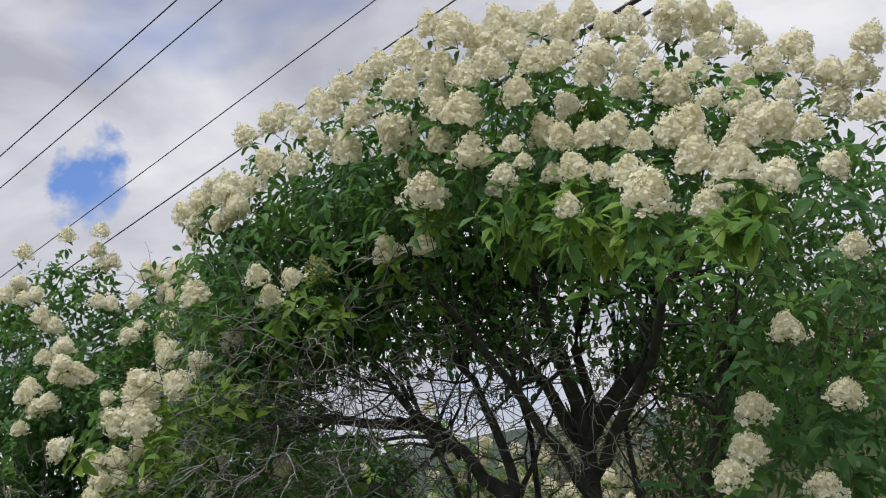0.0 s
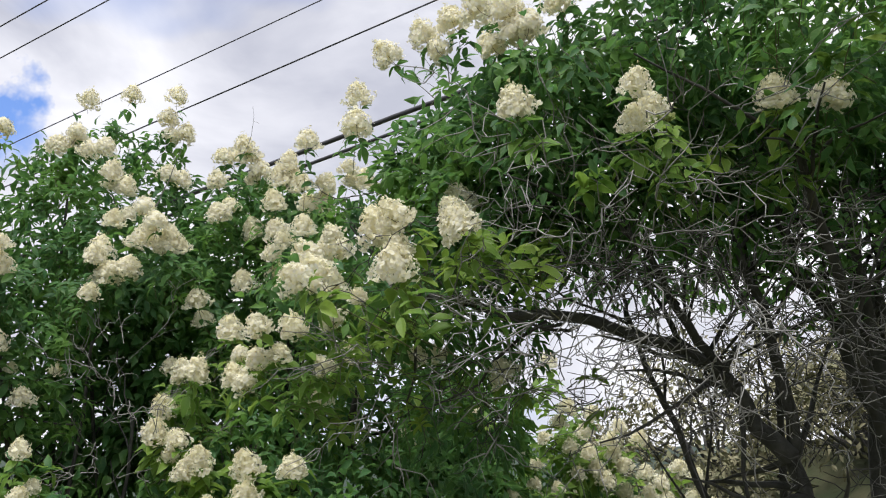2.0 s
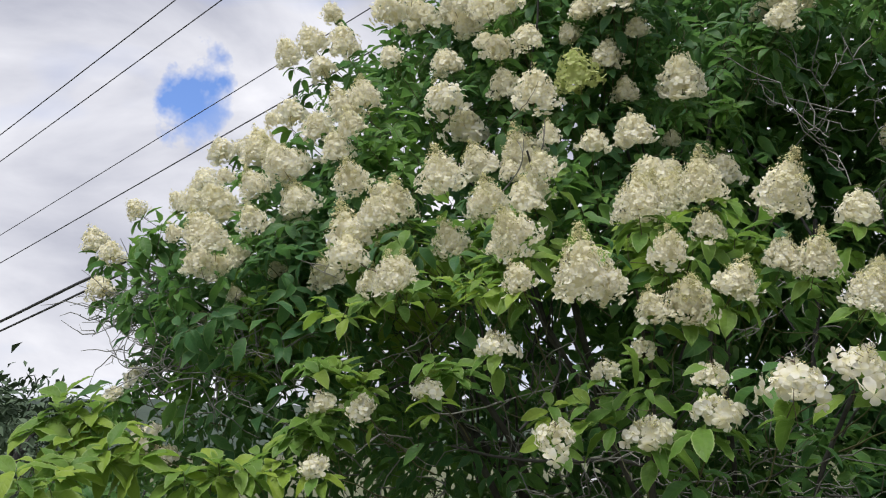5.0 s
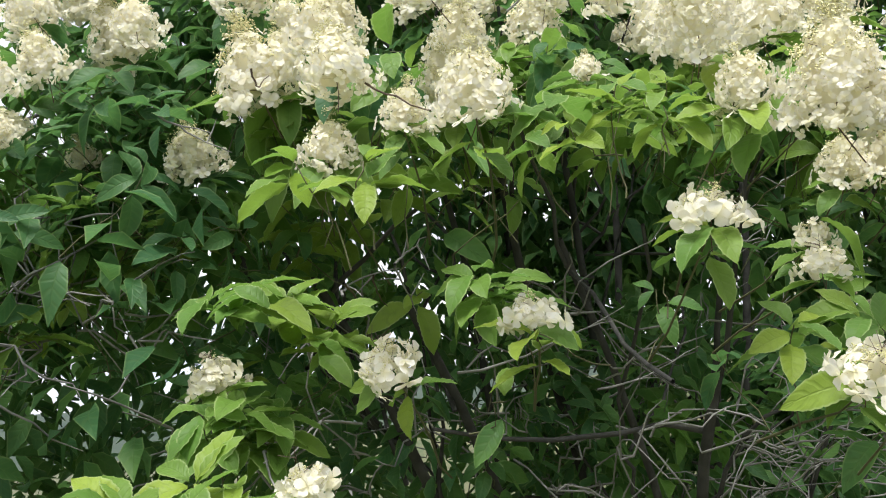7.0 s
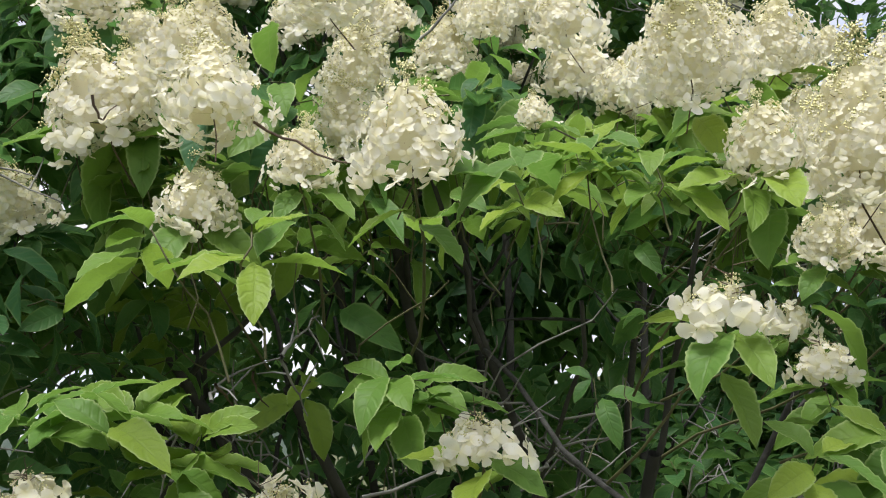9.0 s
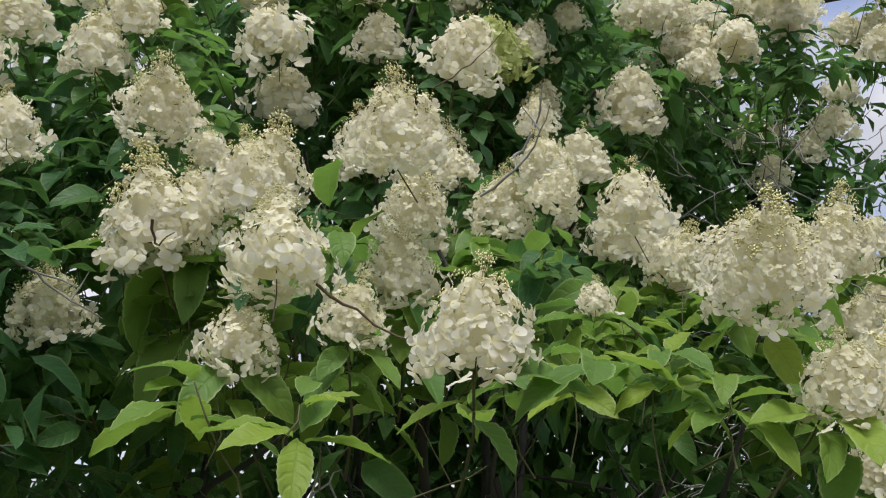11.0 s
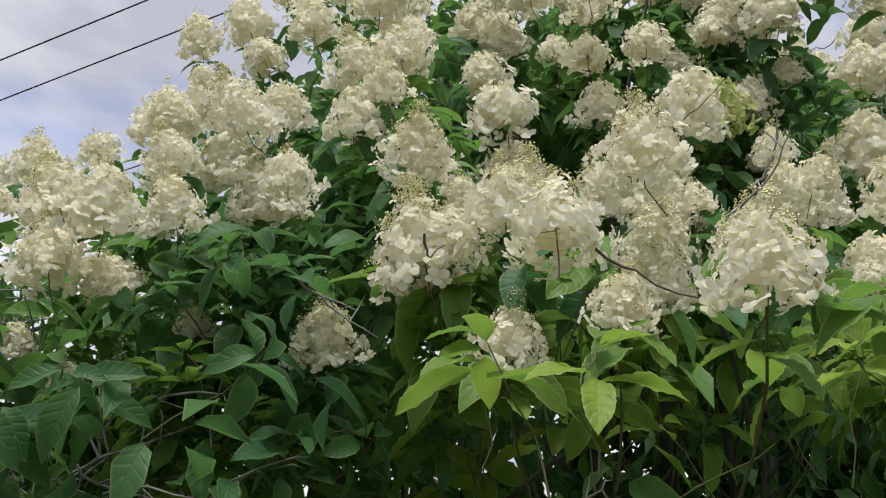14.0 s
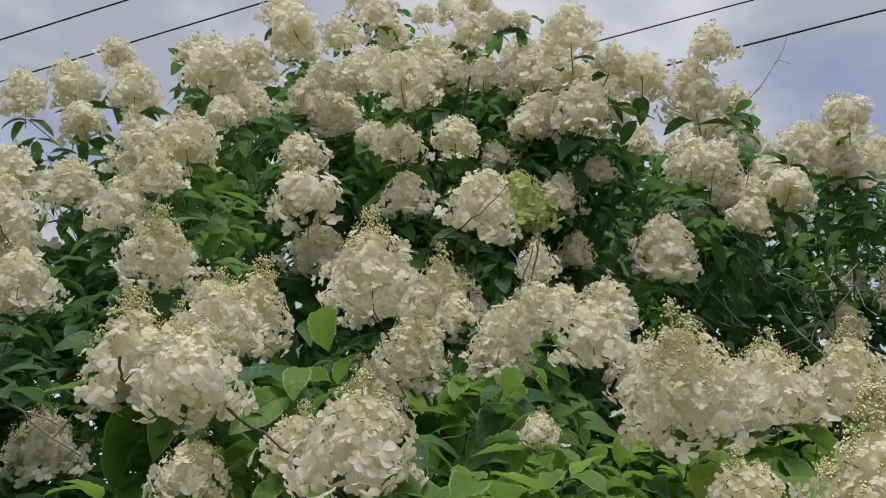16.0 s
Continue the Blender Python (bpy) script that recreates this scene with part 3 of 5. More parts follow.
M_LEAF = leaf_material("hydrangea_leaf", (0.150, 0.300, 0.046), (0.052, 0.150, 0.060), (0.06, 0.11, 0.04), False)
# fresh tips: young yellow-green, with sunlight also put into the brighter colour
M_FRESH_LIT = leaf_material("hydrangea_leaf_fresh_lit", (0.285, 0.395, 0.054), (0.125, 0.252, 0.048), (0.11, 0.18, 0.05), False)
# single leaves of the same boughs, the sun put into their colour too
M_LEAF_ONE = leaf_material("hydrangea_leaf_single", (0.320, 0.430, 0.056), (0.125, 0.245, 0.048), (0.10, 0.16, 0.05), True)
M_PETAL = petal_material("cream_petal", (0.885, 0.865, 0.79), (0.87, 0.835, 0.68), (0.84, 0.76, 0.59), (0.83, 0.78, 0.45))
M_GREEN_PETAL = petal_material("lime_petal", (0.62, 0.66, 0.32), (0.50, 0.56, 0.20), (0.66, 0.64, 0.36), (0.48, 0.56, 0.18))
M_BUD = rough_material("cream_bud", (0.72, 0.66, 0.36), (0.62, 0.60, 0.28), 30.0, 0.6, 0.001)
M_STALK = rough_material("brown_stalk", (0.075, 0.045, 0.03), (0.13, 0.085, 0.05), 40.0, 0.7, 0.001)
M_STEM = rough_material("green_brown_stem", (0.085, 0.075, 0.035), (0.12, 0.125, 0.05), 30.0, 0.7, 0.001)
M_BARK = rough_material("dark_bark", (0.036, 0.035, 0.032), (0.076, 0.073, 0.067), 14.0, 0.9, 0.012)
M_TWIG = rough_material("grey_dead_twig", (0.155, 0.152, 0.14), (0.30, 0.293, 0.275), 25.0, 0.85, 0.002)
M_CABLE = rough_material("black_cable", (0.03, 0.03, 0.035), (0.05, 0.05, 0.055), 8.0, 0.6, 0.002)
M_GRASS = rough_material("rough_grass", (0.065, 0.085, 0.035), (0.125, 0.12, 0.06), 3.0, 0.95, 0.03)
M_HILL = rough_material("wooded_hill", (0.025, 0.045, 0.032), (0.045, 0.065, 0.042), 0.05, 0.95, 0.5)
M_FARLEAF = rough_material("far_leaf", (0.050, 0.090, 0.045), (0.085, 0.125, 0.065), 2.0, 0.8, 0.01)
M_DRY = rough_material("dry_leaf", (0.23, 0.21, 0.125), (0.15, 0.155, 0.08), 2.0, 0.85, 0.01)

# ---- mesh builders ----
rng = np.random.default_rng(7)


def raw_mesh(name, verts, quads, tris=None, uv=None, smooth=True):
    """A mesh from arrays of corners, four-sided and three-sided faces."""
    me = bpy.data.meshes.new(name)
    quads = np.asarray(quads if quads is not None else np.zeros((0, 4)), np.int32).reshape(-1, 4)
    tris = np.asarray(tris if tris is not None else np.zeros((0, 3)), np.int32).reshape(-1, 3)
    me.vertices.add(len(verts))
    me.vertices.foreach_set("co", np.asarray(verts, np.float32).ravel())
    loops = np.r_[quads.ravel(), tris.ravel()].astype(np.int32)
    me.loops.add(len(loops))
    me.loops.foreach_set("vertex_index", loops)
    starts = np.r_[np.arange(len(quads)) * 4, 4 * len(quads) + np.arange(len(tris)) * 3].astype(np.int32)
    me.polygons.add(len(starts))
    me.polygons.foreach_set("loop_start", starts)
    if uv is not None:
        layer = me.uv_layers.new(name="UVMap")
        layer.data.foreach_set("uv", np.asarray(uv, np.float32)[loops].ravel())
    me.update(calc_edges=True)
    me.validate()
    if smooth:
        me.polygons.foreach_set("use_smooth", np.ones(len(me.polygons), bool))
    return me


def part(name, me, mat, parent, label="", kind="", place=None):
    """Links a mesh as one object under a thing."""
    if not me.materials:
        me.materials.append(mat)
    ob = new(name, me)
    ob.parent = parent
    if place is not None:
        ob.matrix_basis = place
    return tagged(ob, label=label, kind=kind)


def unit(v):
    v = np.asarray(v, float)
    return v / (np.linalg.norm(v) + 1e-9)


class Tubes:
    """Round tapered runs gathered into one mesh."""

    def __init__(self, sides=5):
        self.sides, self.v, self.q, self.n = sides, [], [], 0

    def add(self, pts, radii):
        pts = np.asarray(pts, float)
        k, s = len(pts), self.sides
        tang = np.gradient(pts, axis=0)
        tang /= np.linalg.norm(tang, axis=1)[:, None] + 1e-9
        ref = np.where(np.abs(tang[:, 2:3]) < 0.9, np.array([[0, 0, 1.0]]), np.array([[1.0, 0, 0]]))
        a = np.cross(tang, ref)
        a /= np.linalg.norm(a, axis=1)[:, None] + 1e-9
        b = np.cross(tang, a)
        th = np.arange(s) * 2 * np.pi / s
        r = np.asarray(radii, float)[:, None, None]
        ring = pts[:, None] + r * (a[:, None] * np.cos(th)[None, :, None] + b[:, None] * np.sin(th)[None, :, None])
        self.v.append(ring.reshape(-1, 3))
        i = np.arange(k - 1)[:, None] * s + np.arange(s)[None]
        j = np.arange(k - 1)[:, None] * s + (np.arange(s)[None] + 1) % s
        self.q.append((np.stack([i, j, j + s, i + s], -1).reshape(-1, 4)) + self.n)
        self.n += k * s

    def clear_of(self, heads, open_to):
        """Takes away runs that pass close before a flower head on its open side."""
        mids = np.array([v.mean(0) for v in self.v])
        tops = np.array([v[: self.sides].mean(0) for v in self.v])
        keep = np.ones(len(mids), bool)
        for x, y, z, w in heads:
            p = np.array([x, y, z])
            for side_of in open_to:
                out = unit(np.array(side_of) - p)
                for d in (mids - p, tops - p, (mids + tops) / 2 - p):
                    along = d @ out
                    side = np.linalg.norm(d - along[:, None] * out, axis=1)
                    keep &= ~((along > 0.1 * abs(w)) & (along < 0.9) & (side < 0.5 * abs(w)))
        kept = [(v, q - q.min()) for v, q, k in zip(self.v, self.q, keep) if k]
        self.v, self.q, self.n = [], [], 0
        for v, q in kept:
            self.v.append(v)
            self.q.append(q + self.n)
            self.n += len(v)

    def mesh(self, name, origin=(0, 0, 0)):
        return raw_mesh(name, np.concatenate(self.v) - np.asarray(origin), np.concatenate(self.q))


def crooked(a, b, steps, wobble, sag=0.0):
    """A crooked way from a to b."""
    a, b = np.asarray(a, float), np.asarray(b, float)
    t = np.linspace(0, 1, steps)[:, None]
    p = a + (b - a) * t
    jig = rng.normal(0, wobble * 1.2, (steps, 3))
    jig[1:-1] = (jig[:-2] + jig[1:-1] + jig[2:]) / 3
    jig = jig * np.sin(np.pi * t) ** 0.6
    p = p + jig
    p[:, 2] += sag * 4 * (t * (1 - t))[:, 0]
    return p


# one hydrangea leaf: length 1 along y, folded at the midrib, arched, with a pointed tip
def leaf_shape(width, arch, fold, twist, cols=(-1, 0, 1), jag=0.0):
    rows = np.array([0.0, 0.07, 0.20, 0.36, 0.54, 0.72, 0.87, 1.0])
    half = np.array([0.010, 0.07, 0.185, 0.245, 0.254, 0.218, 0.125, 0.004]) * width
    if jag:
        # a finer blade with a toothed rim
        fine = np.r_[0.0, np.linspace(0.07, 0.95, 22), 1.0]
        half = np.interp(fine, rows, half)
        half[2:-2:2] *= 1.0 + jag
        rows = fine
    v, uv = [], []
    for y, h in zip(rows, half):
        drop = -arch * y * y
        for s in cols:
            wav = (0.022 * math.sin(11 * y + 2 * s) + (0.010 * math.sin(40 * (y - 0.2 * abs(s))) if jag else 0.0)) * abs(s)
            ca, sa = math.cos(twist * y), math.sin(twist * y)
            rise = abs(s) - 0.55 * s * s if len(cols) > 3 else abs(s) * 0.6
            x, z = s * h, fold * h * rise * 1.3 + wav
            v.append((x * ca - z * sa, y * (1 - 0.18 * arch * y), drop + x * sa + z * ca))
            uv.append((s, y))
    q, n = [], len(cols)
    for r in range(len(rows) - 1):
        for c in range(n - 1):
            i = n * r + c
            q.append((i, i + 1, i + n + 1, i + n))
    return np.array(v), np.array(q), np.array(uv)


LEAF_KINDS = [(0.84, 0.28, 0.55, 0.25), (0.92, 0.44, 0.45, -0.35), (0.76, 0.18, 0.68, 0.1), (0.86, 0.60, 0.50, 0.45)]
LEAF_SHAPES = [leaf_shape(*a) for a in LEAF_KINDS]
FINE_SHAPES = [leaf_shape(*a, cols=(-1, -0.5, 0, 0.5, 1), jag=0.06) for a in LEAF_KINDS]
LEAF_MESHES = [raw_mesh("leaf", v, q, uv=uv) for v, q, uv in FINE_SHAPES]
# leaves further off have fewer rows
FAR_KEEP = {1: [0, 2, 4, 7], 2: [0, 4, 7], 3: [0, 2, 4, 6, 7]}


class Leaves:
    """Leaves of one bush, gathered by shape."""

    def __init__(self):
        self.rows = []

    def add(self, p, way, normal, size):
        self.rows.append((*p, *way, *normal, size, rng.integers(0, 4)))

    def split(self, near):
        """Rows of the 300 leaves closest to the lane for which near(place) holds, taken out of the rest."""
        a = np.array(self.rows)
        pick = near(a[:, :3])
        idx = np.flatnonzero(pick)
        idx = idx[np.argsort(np.linalg.norm(a[idx, :3] - (-3.3, 3.7, 1.6), axis=1))][:300]
        keep = np.ones(len(a), bool)
        keep[idx] = False
        self.rows = a[keep]
        return a[idx]

    def clear_of(self, heads, open_to):
        """Takes away leaves that lie in a flower head or hang before it on its open side, towards the lane."""
        a = np.array(self.rows)
        y = a[:, 3:6] / (np.linalg.norm(a[:, 3:6], axis=1)[:, None] + 1e-9)
        keep = np.ones(len(a), bool)
        for f in (0.3, 0.8):
            mid = a[:, :3] + y * (a[:, 9] * f)[:, None]
            for x, yy, z, w in heads:
                p = np.array([x, yy, z])
                for side_of in open_to:
                    out = unit(np.array(side_of) - p)
                    d = mid - p
                    along = d @ out
                    side = np.linalg.norm(d - along[:, None] * out, axis=1)
                    keep &= ~((along > -0.15 * abs(w)) & (along < 0.9) & (side < 0.52 * abs(w)))
        self.rows = list(a[keep])

    @staticmethod
    def frames(a):
        y = a[:, 3:6] / (np.linalg.norm(a[:, 3:6], axis=1)[:, None] + 1e-9)
        x = np.cross(y, a[:, 6:9])
        x /= np.linalg.norm(x, axis=1)[:, None] + 1e-9
        return np.stack([x, y, np.cross(x, y)], 2) * a[:, 9][:, None, None]

    def mesh(self, name, origin, coarse=0, shapes=None):
        a = np.array(self.rows)
        fr = self.frames(a)
        vs, qs, uvs, n = [], [], [], 0
        for k, (v, q, uv) in enumerate(shapes or LEAF_SHAPES):
            m = a[:, 10] == k
            if not m.any():
                continue
            if coarse:
                pick = np.concatenate([[3 * r, 3 * r + 1, 3 * r + 2] for r in FAR_KEEP[coarse]])
                v, uv = v[pick], uv[pick]
                q = np.array([(3 * r + c, 3 * r + c + 1, 3 * r + c + 4, 3 * r + c + 3) for r in range(len(FAR_KEEP[coarse]) - 1) for c in (0, 1)])
            w = np.einsum("nij,vj->nvi", fr[m], v) + a[m][:, None, :3] - np.asarray(origin)
            cnt = m.sum()
            qs.append((q[None] + (np.arange(cnt) * len(v))[:, None, None]).reshape(-1, 4) + n)
            vs.append(w.reshape(-1, 3))
            uvs.append(np.tile(uv, (cnt, 1)))
            n += cnt * len(v)
        return raw_mesh(name, np.concatenate(vs), np.concatenate(qs), uv=np.concatenate(uvs))


def whorl(leaves, p, axis, count, size, lift, turn):
    """Leaves that stand round a shoot."""
    axis = unit(axis)
    a = unit(np.cross(axis, (0.3, 0.2, 1.0) if abs(axis[2]) < 0.9 else (1.0, 0.1, 0)))
    b = np.cross(axis, a)
    for k in range(count):
        th = turn + 2 * np.pi * k / count + rng.normal(0, 0.25)
        rad = a * math.cos(th) + b * math.sin(th)
        el = lift + rng.normal(0, 0.18)
        way = rad * math.cos(el) + axis * math.sin(el)
        way = way + np.array([0, 0, -0.38 * rng.random()])
        nor = axis * math.cos(el) - rad * math.sin(el) + rng.normal(0, 0.12, 3)
        leaves.add(p + rad * 0.006 + axis * rng.normal(0, 0.006), way, nor, size * rng.uniform(0.72, 1.15))


def shoot(leaves, stems, p, axis, tiers, size, count=3):
    """A leafy shoot whose tip is p."""
    axis = unit(axis)
    q = np.asarray(p, float)
    turn = rng.uniform(0, 6.28)
    for k in range(tiers):
        whorl(leaves, q, axis, count, size * (0.75 if k == 0 else 1.0), 0.5 - 0.38 * k, turn + k * 1.05)
        q = q - axis * size * rng.uniform(0.22, 0.42)
        axis = unit(axis + rng.normal(0, 0.09, 3))
    back = q - axis * size * 0.9 + rng.normal(0, 0.05, 3)
    stems.add(crooked(p, back, 6, 0.014), [0.0010, 0.0011, 0.0012, 0.0013, 0.0014, 0.0016])
    return q


# ---- flower heads ----
def floret(size, r, fine):
    """Four rounded sepals with wavy rims."""
    v, q, t, u = [], [], [], []
    if fine:
        out = np.array([(0, 0.0, 0), (-0.36, 0.36, 0.05), (0, 0.40, -0.02), (0.36, 0.36, 0.05), (-0.47, 0.70, 0.07), (0, 0.74, -0.01), (0.47, 0.70, 0.07), (-0.25, 0.97, 0.02), (0, 1.03, -0.04), (0.25, 0.97, 0.02)])
        qq, tt = [(1, 2, 5, 4), (2, 3, 6, 5), (4, 5, 8, 7), (5, 6, 9, 8)], [(0, 2, 1), (0, 3, 2)]
    else:
        out = np.array([(0, 0.0, 0), (-0.43, 0.50, 0.05), (-0.28, 0.95, -0.03), (0.28, 0.95, -0.03), (0.43, 0.50, 0.05)])
        qq, tt = [(1, 4, 3, 2)], [(0, 4, 1)]
    for k in range(4):
        th = k * np.pi / 2 + r.normal(0, 0.16)
        c, s = math.cos(th), math.sin(th)
        o = out * size * 0.5 * r.uniform(0.82, 1.22)
        o[:, 2] += r.normal(0, 0.032, len(o)) * size * (out[:, 1] > 0.3)
        z = o[:, 2] + o[:, 1] * r.normal(-0.05, 0.24)
        n = len(out) * k
        v.append(np.stack([o[:, 0] * c - o[:, 1] * s, o[:, 0] * s + o[:, 1] * c, z], 1))
        u.append(out[:, :2])
        q += [tuple(n + i for i in f) for f in qq]
        t += [tuple(n + i for i in f) for f in tt]
    return np.concatenate(v), np.array(q).reshape(-1, 4), np.array(t).reshape(-1, 3), np.concatenate(u)


def head_shape(count, size, slim, seed, loose=0.0, fine=True):
    """A flower head of width 1 whose axis is z: overlapping florets over a blunt cone, ragged at the foot."""
    r = np.random.default_rng(seed)
    prof_h = np.array([-0.10, 0.0, 0.12, 0.36, 0.60, 0.82, 1.0])
    prof_r = np.array([0.46, 0.510, 0.500, 0.455, 0.375, 0.265, 0.09])
    hs = np.linspace(-0.10, 1.0, 200)
    rs = np.interp(hs, prof_h, prof_r)
    cum = np.cumsum(rs)
    cum /= cum[-1]
    vs, qs, ts, us, n = [], [], [], [], 0
    lump = r.uniform(0, 6.28, 3)
    inner = count // 3 if count > 60 else 6
    for k in range(count + inner):
        deep = k >= count
        if not deep and fine and k > 0.72 * count and r.random() < 0.45:
            continue
        h = np.interp(((k - count + r.random()) / inner) if deep else ((k + r.random()) / count), cum, hs)
        th = k * 2.39996 + r.normal(0, 0.25)
        wave = 1 + 0.09 * math.sin(3 * th + lump[0]) + 0.09 * math.sin(5 * th + lump[1] + 7 * h) + 0.07 * math.sin(9 * th + 11 * h + lump[2])
        rad = np.interp(h, prof_h, prof_r) * wave * (r.uniform(0.66, 0.80) if deep else r.uniform(0.80, 1.13 if h > 0.2 else 1.26))
        if loose and r.random() < loose:
            rad *= r.uniform(0.5, 0.9)
        slope = np.interp(h, hs[1:], -np.diff(rs) / np.diff(hs))
        nor = unit((math.cos(th), math.sin(th), slope * 0.8 - (0.3 if h < 0.06 else 0)) + r.normal(0, 0.34 if h > 0.2 else 0.50, 3))
        pos = np.array([rad * math.cos(th), rad * math.sin(th), h * slim + r.normal(0, 0.025) - (r.uniform(0, 0.20) if h < 0.12 else 0)])
        v, q, t, u = floret(size * r.uniform(0.72, 1.2) * np.interp(h, [0.0, 0.2, 1.0], [1.22, 0.98, 0.68]), r, fine and not deep)
        a = unit(np.cross(nor, (0.2, 0.1, 1)))
        b = np.cross(nor, a)
        spin = r.uniform(0, 6.28)
        a, b = a * math.cos(spin) + b * math.sin(spin), b * math.cos(spin) - a * math.sin(spin)
        vs.append(v[:, :1] * a + v[:, 1:2] * b + v[:, 2:] * nor + pos)
        us.append(u)
        qs.append(q + n)
        ts.append(t + n)
        n += len(v)
    # the packed heart of the head
    rows, seg = 6, 9
    core = []
    for h in np.linspace(0.0, 0.93, rows):
        for k in range(seg):
            th = 2 * np.pi * k / seg
            rad = np.interp(h, prof_h, prof_r) * (0.56 if count > 60 else 0.2) * (1 + 0.10 * math.sin(3 * th + lump[0]) + r.normal(0, 0.06))
            core.append((rad * math.cos(th), rad * math.sin(th), h * slim))
    vs.append(np.array(core))
    us.append(np.full((len(core), 2), 0.3))
    qs.append(np.array([(i * seg + k, i * seg + (k + 1) % seg, (i + 1) * seg + (k + 1) % seg, (i + 1) * seg + k) for i in range(rows - 1) for k in range(seg)]) + n)
    return raw_mesh("flower_head", np.concatenate(vs), np.concatenate(qs), np.concatenate(ts), uv=np.concatenate(us))


def bud_shape(count, slim, seed):
    """Tiny buds in small sprays on fine branchlets."""
    r = np.random.default_rng(seed)
    o = np.array([(1, 0, -0.5), (-0.5, 0.87, -0.5), (-0.5, -0.87, -0.5), (0, 0, 1)], float)
    f = np.array([(0, 1, 3), (1, 2, 3), (2, 0, 3), (1, 0, 2)])
    vs, ts, n = [], [], 0
    for _ in range(max(6, count // 11)):
        if r.random() < 0.80:
            h = 0.58 + 0.70 * r.random() ** 1.3
            rad = np.interp(h, [0.58, 0.8, 1.0, 1.28], [0.38, 0.29, 0.18, 0.04]) * r.uniform(0.55, 1.15)
        else:
            h = r.uniform(0.12, 0.75)
            rad = np.interp(h, [0.12, 0.36, 0.60, 0.85], [0.50, 0.465, 0.37, 0.23]) * r.uniform(0.98, 1.12)
        th = r.uniform(0, 6.28)
        end = np.array([rad * math.cos(th), rad * math.sin(th), h * slim])
        foot = np.array([0, 0, max(0.0, h - 0.3) * slim])
        side = unit(np.cross(end - foot, (0.3, 0.2, 1))) * 0.005
        up = unit(np.cross(side, end - foot)) * 0.005
        vs.append(np.array([foot + side, foot - side, foot + up, end]))
        ts.append(np.array([(0, 1, 3), (1, 2, 3), (2, 0, 3)]) + n)
        n += 4
        for _ in range(11):
            c = end + r.normal(0, 0.032, 3)
            vs.append(o * r.uniform(0.010, 0.020) + c)
            ts.append(f + n)
            n += 4
    return raw_mesh("flower_tip", np.concatenate(vs), None, np.concatenate(ts))


def stalk_shape(seed):
    r = np.random.default_rng(seed)
    t = Tubes(4)
    t.add([(0, 0, 0.85), (0.0, 0.01, 0.3), (0.02, 0, -0.3), (0.12 * r.normal(), 0.12 * r.normal(), -0.75)], [0.005, 0.007, 0.009, 0.010])
    for k in range(9):
        th, h = r.uniform(0, 6.28), r.uniform(0.0, 0.7)
        t.add([(0, 0, h), (0.3 * math.cos(th), 0.3 * math.sin(th), h + 0.12)], [0.008, 0.004])
    return t.mesh("flower_stalk")


NEAR_HEADS = [(head_shape(*a), bud_shape(b, a[2], 50 + a[3]), stalk_shape(a[3])) for a, b in (
    ((270, 0.150, 0.92, 11), 800), ((240, 0.160, 0.80, 12), 640), ((280, 0.146, 1.00, 13), 840), ((160, 0.19, 0.80, 14, 0.25), 720), ((250, 0.155, 0.86, 15), 660), ((200, 0.170, 0.94, 16, 0.12), 860), ((260, 0.150, 0.86, 17), 700))]
FAR_HEADS = [(head_shape(*a, fine=False), bud_shape(b, a[2], 70 + a[3]), stalk_shape(20 + a[3])) for a, b in (
    ((110, 0.250, 0.92, 21), 130), ((100, 0.260, 0.82, 22), 110), ((114, 0.245, 1.02, 23), 140), ((84, 0.28, 0.78, 24, 0.2), 130), ((104, 0.255, 0.88, 25), 120))]
SMALL_HEADS = [(head_shape(*a), bud_shape(b, a[2], 110 + a[3]), stalk_shape(60 + a[3])) for a, b in (
    ((125, 0.215, 0.92, 61), 480), ((110, 0.225, 0.82, 62), 420), ((130, 0.21, 1.0, 63), 520), ((100, 0.235, 0.88, 64, 0.15), 480))]
LOOSE_HEADS = [(head_shape(*a), bud_shape(230, a[2] * 0.95, 90 + a[3]), stalk_shape(a[3])) for a in ((36, 0.36, 0.46, 51, 0.2), (32, 0.38, 0.42, 52, 0.2), (40, 0.34, 0.52, 53, 0.15))]
GREEN_HEADS = [(head_shape(190, 0.18, 1.0, 31), bud_shape(120, 1.0, 81), stalk_shape(41))]


def flower(parent, base, p, width, axis, near, green=False):
    """A flower head centred on p, under its bush."""
    kinds = GREEN_HEADS if green else LOOSE_HEADS if near and p[2] < 1.72 else SMALL_HEADS if near and width < 0.118 else NEAR_HEADS if near else FAR_HEADS
    me, buds, stalk = kinds[int(rng.integers(0, len(kinds)))]
    z = Vector(unit(axis))
    wide = width * 0.92
    rot = z.to_track_quat("Z", "Y").to_matrix().to_4x4() @ pose(0, 0, 0, 0, 0, float(rng.uniform(0, 360)))
    m = Matrix.Translation(Vector(p) - Vector(base)) @ rot @ Matrix.Diagonal((wide, wide, wide * (0.86 if near else 0.80), 1)) @ Matrix.Translation((0, 0, -0.38))
    head = part("flower_head", me, M_GREEN_PETAL if green else M_PETAL, parent, "lime-green unripe flower head" if green else "", place=m)
    part("flower_tip", buds, M_BUD, head, kind="stuff")
    part("flower_stalk", stalk, M_STALK, head)
    return head


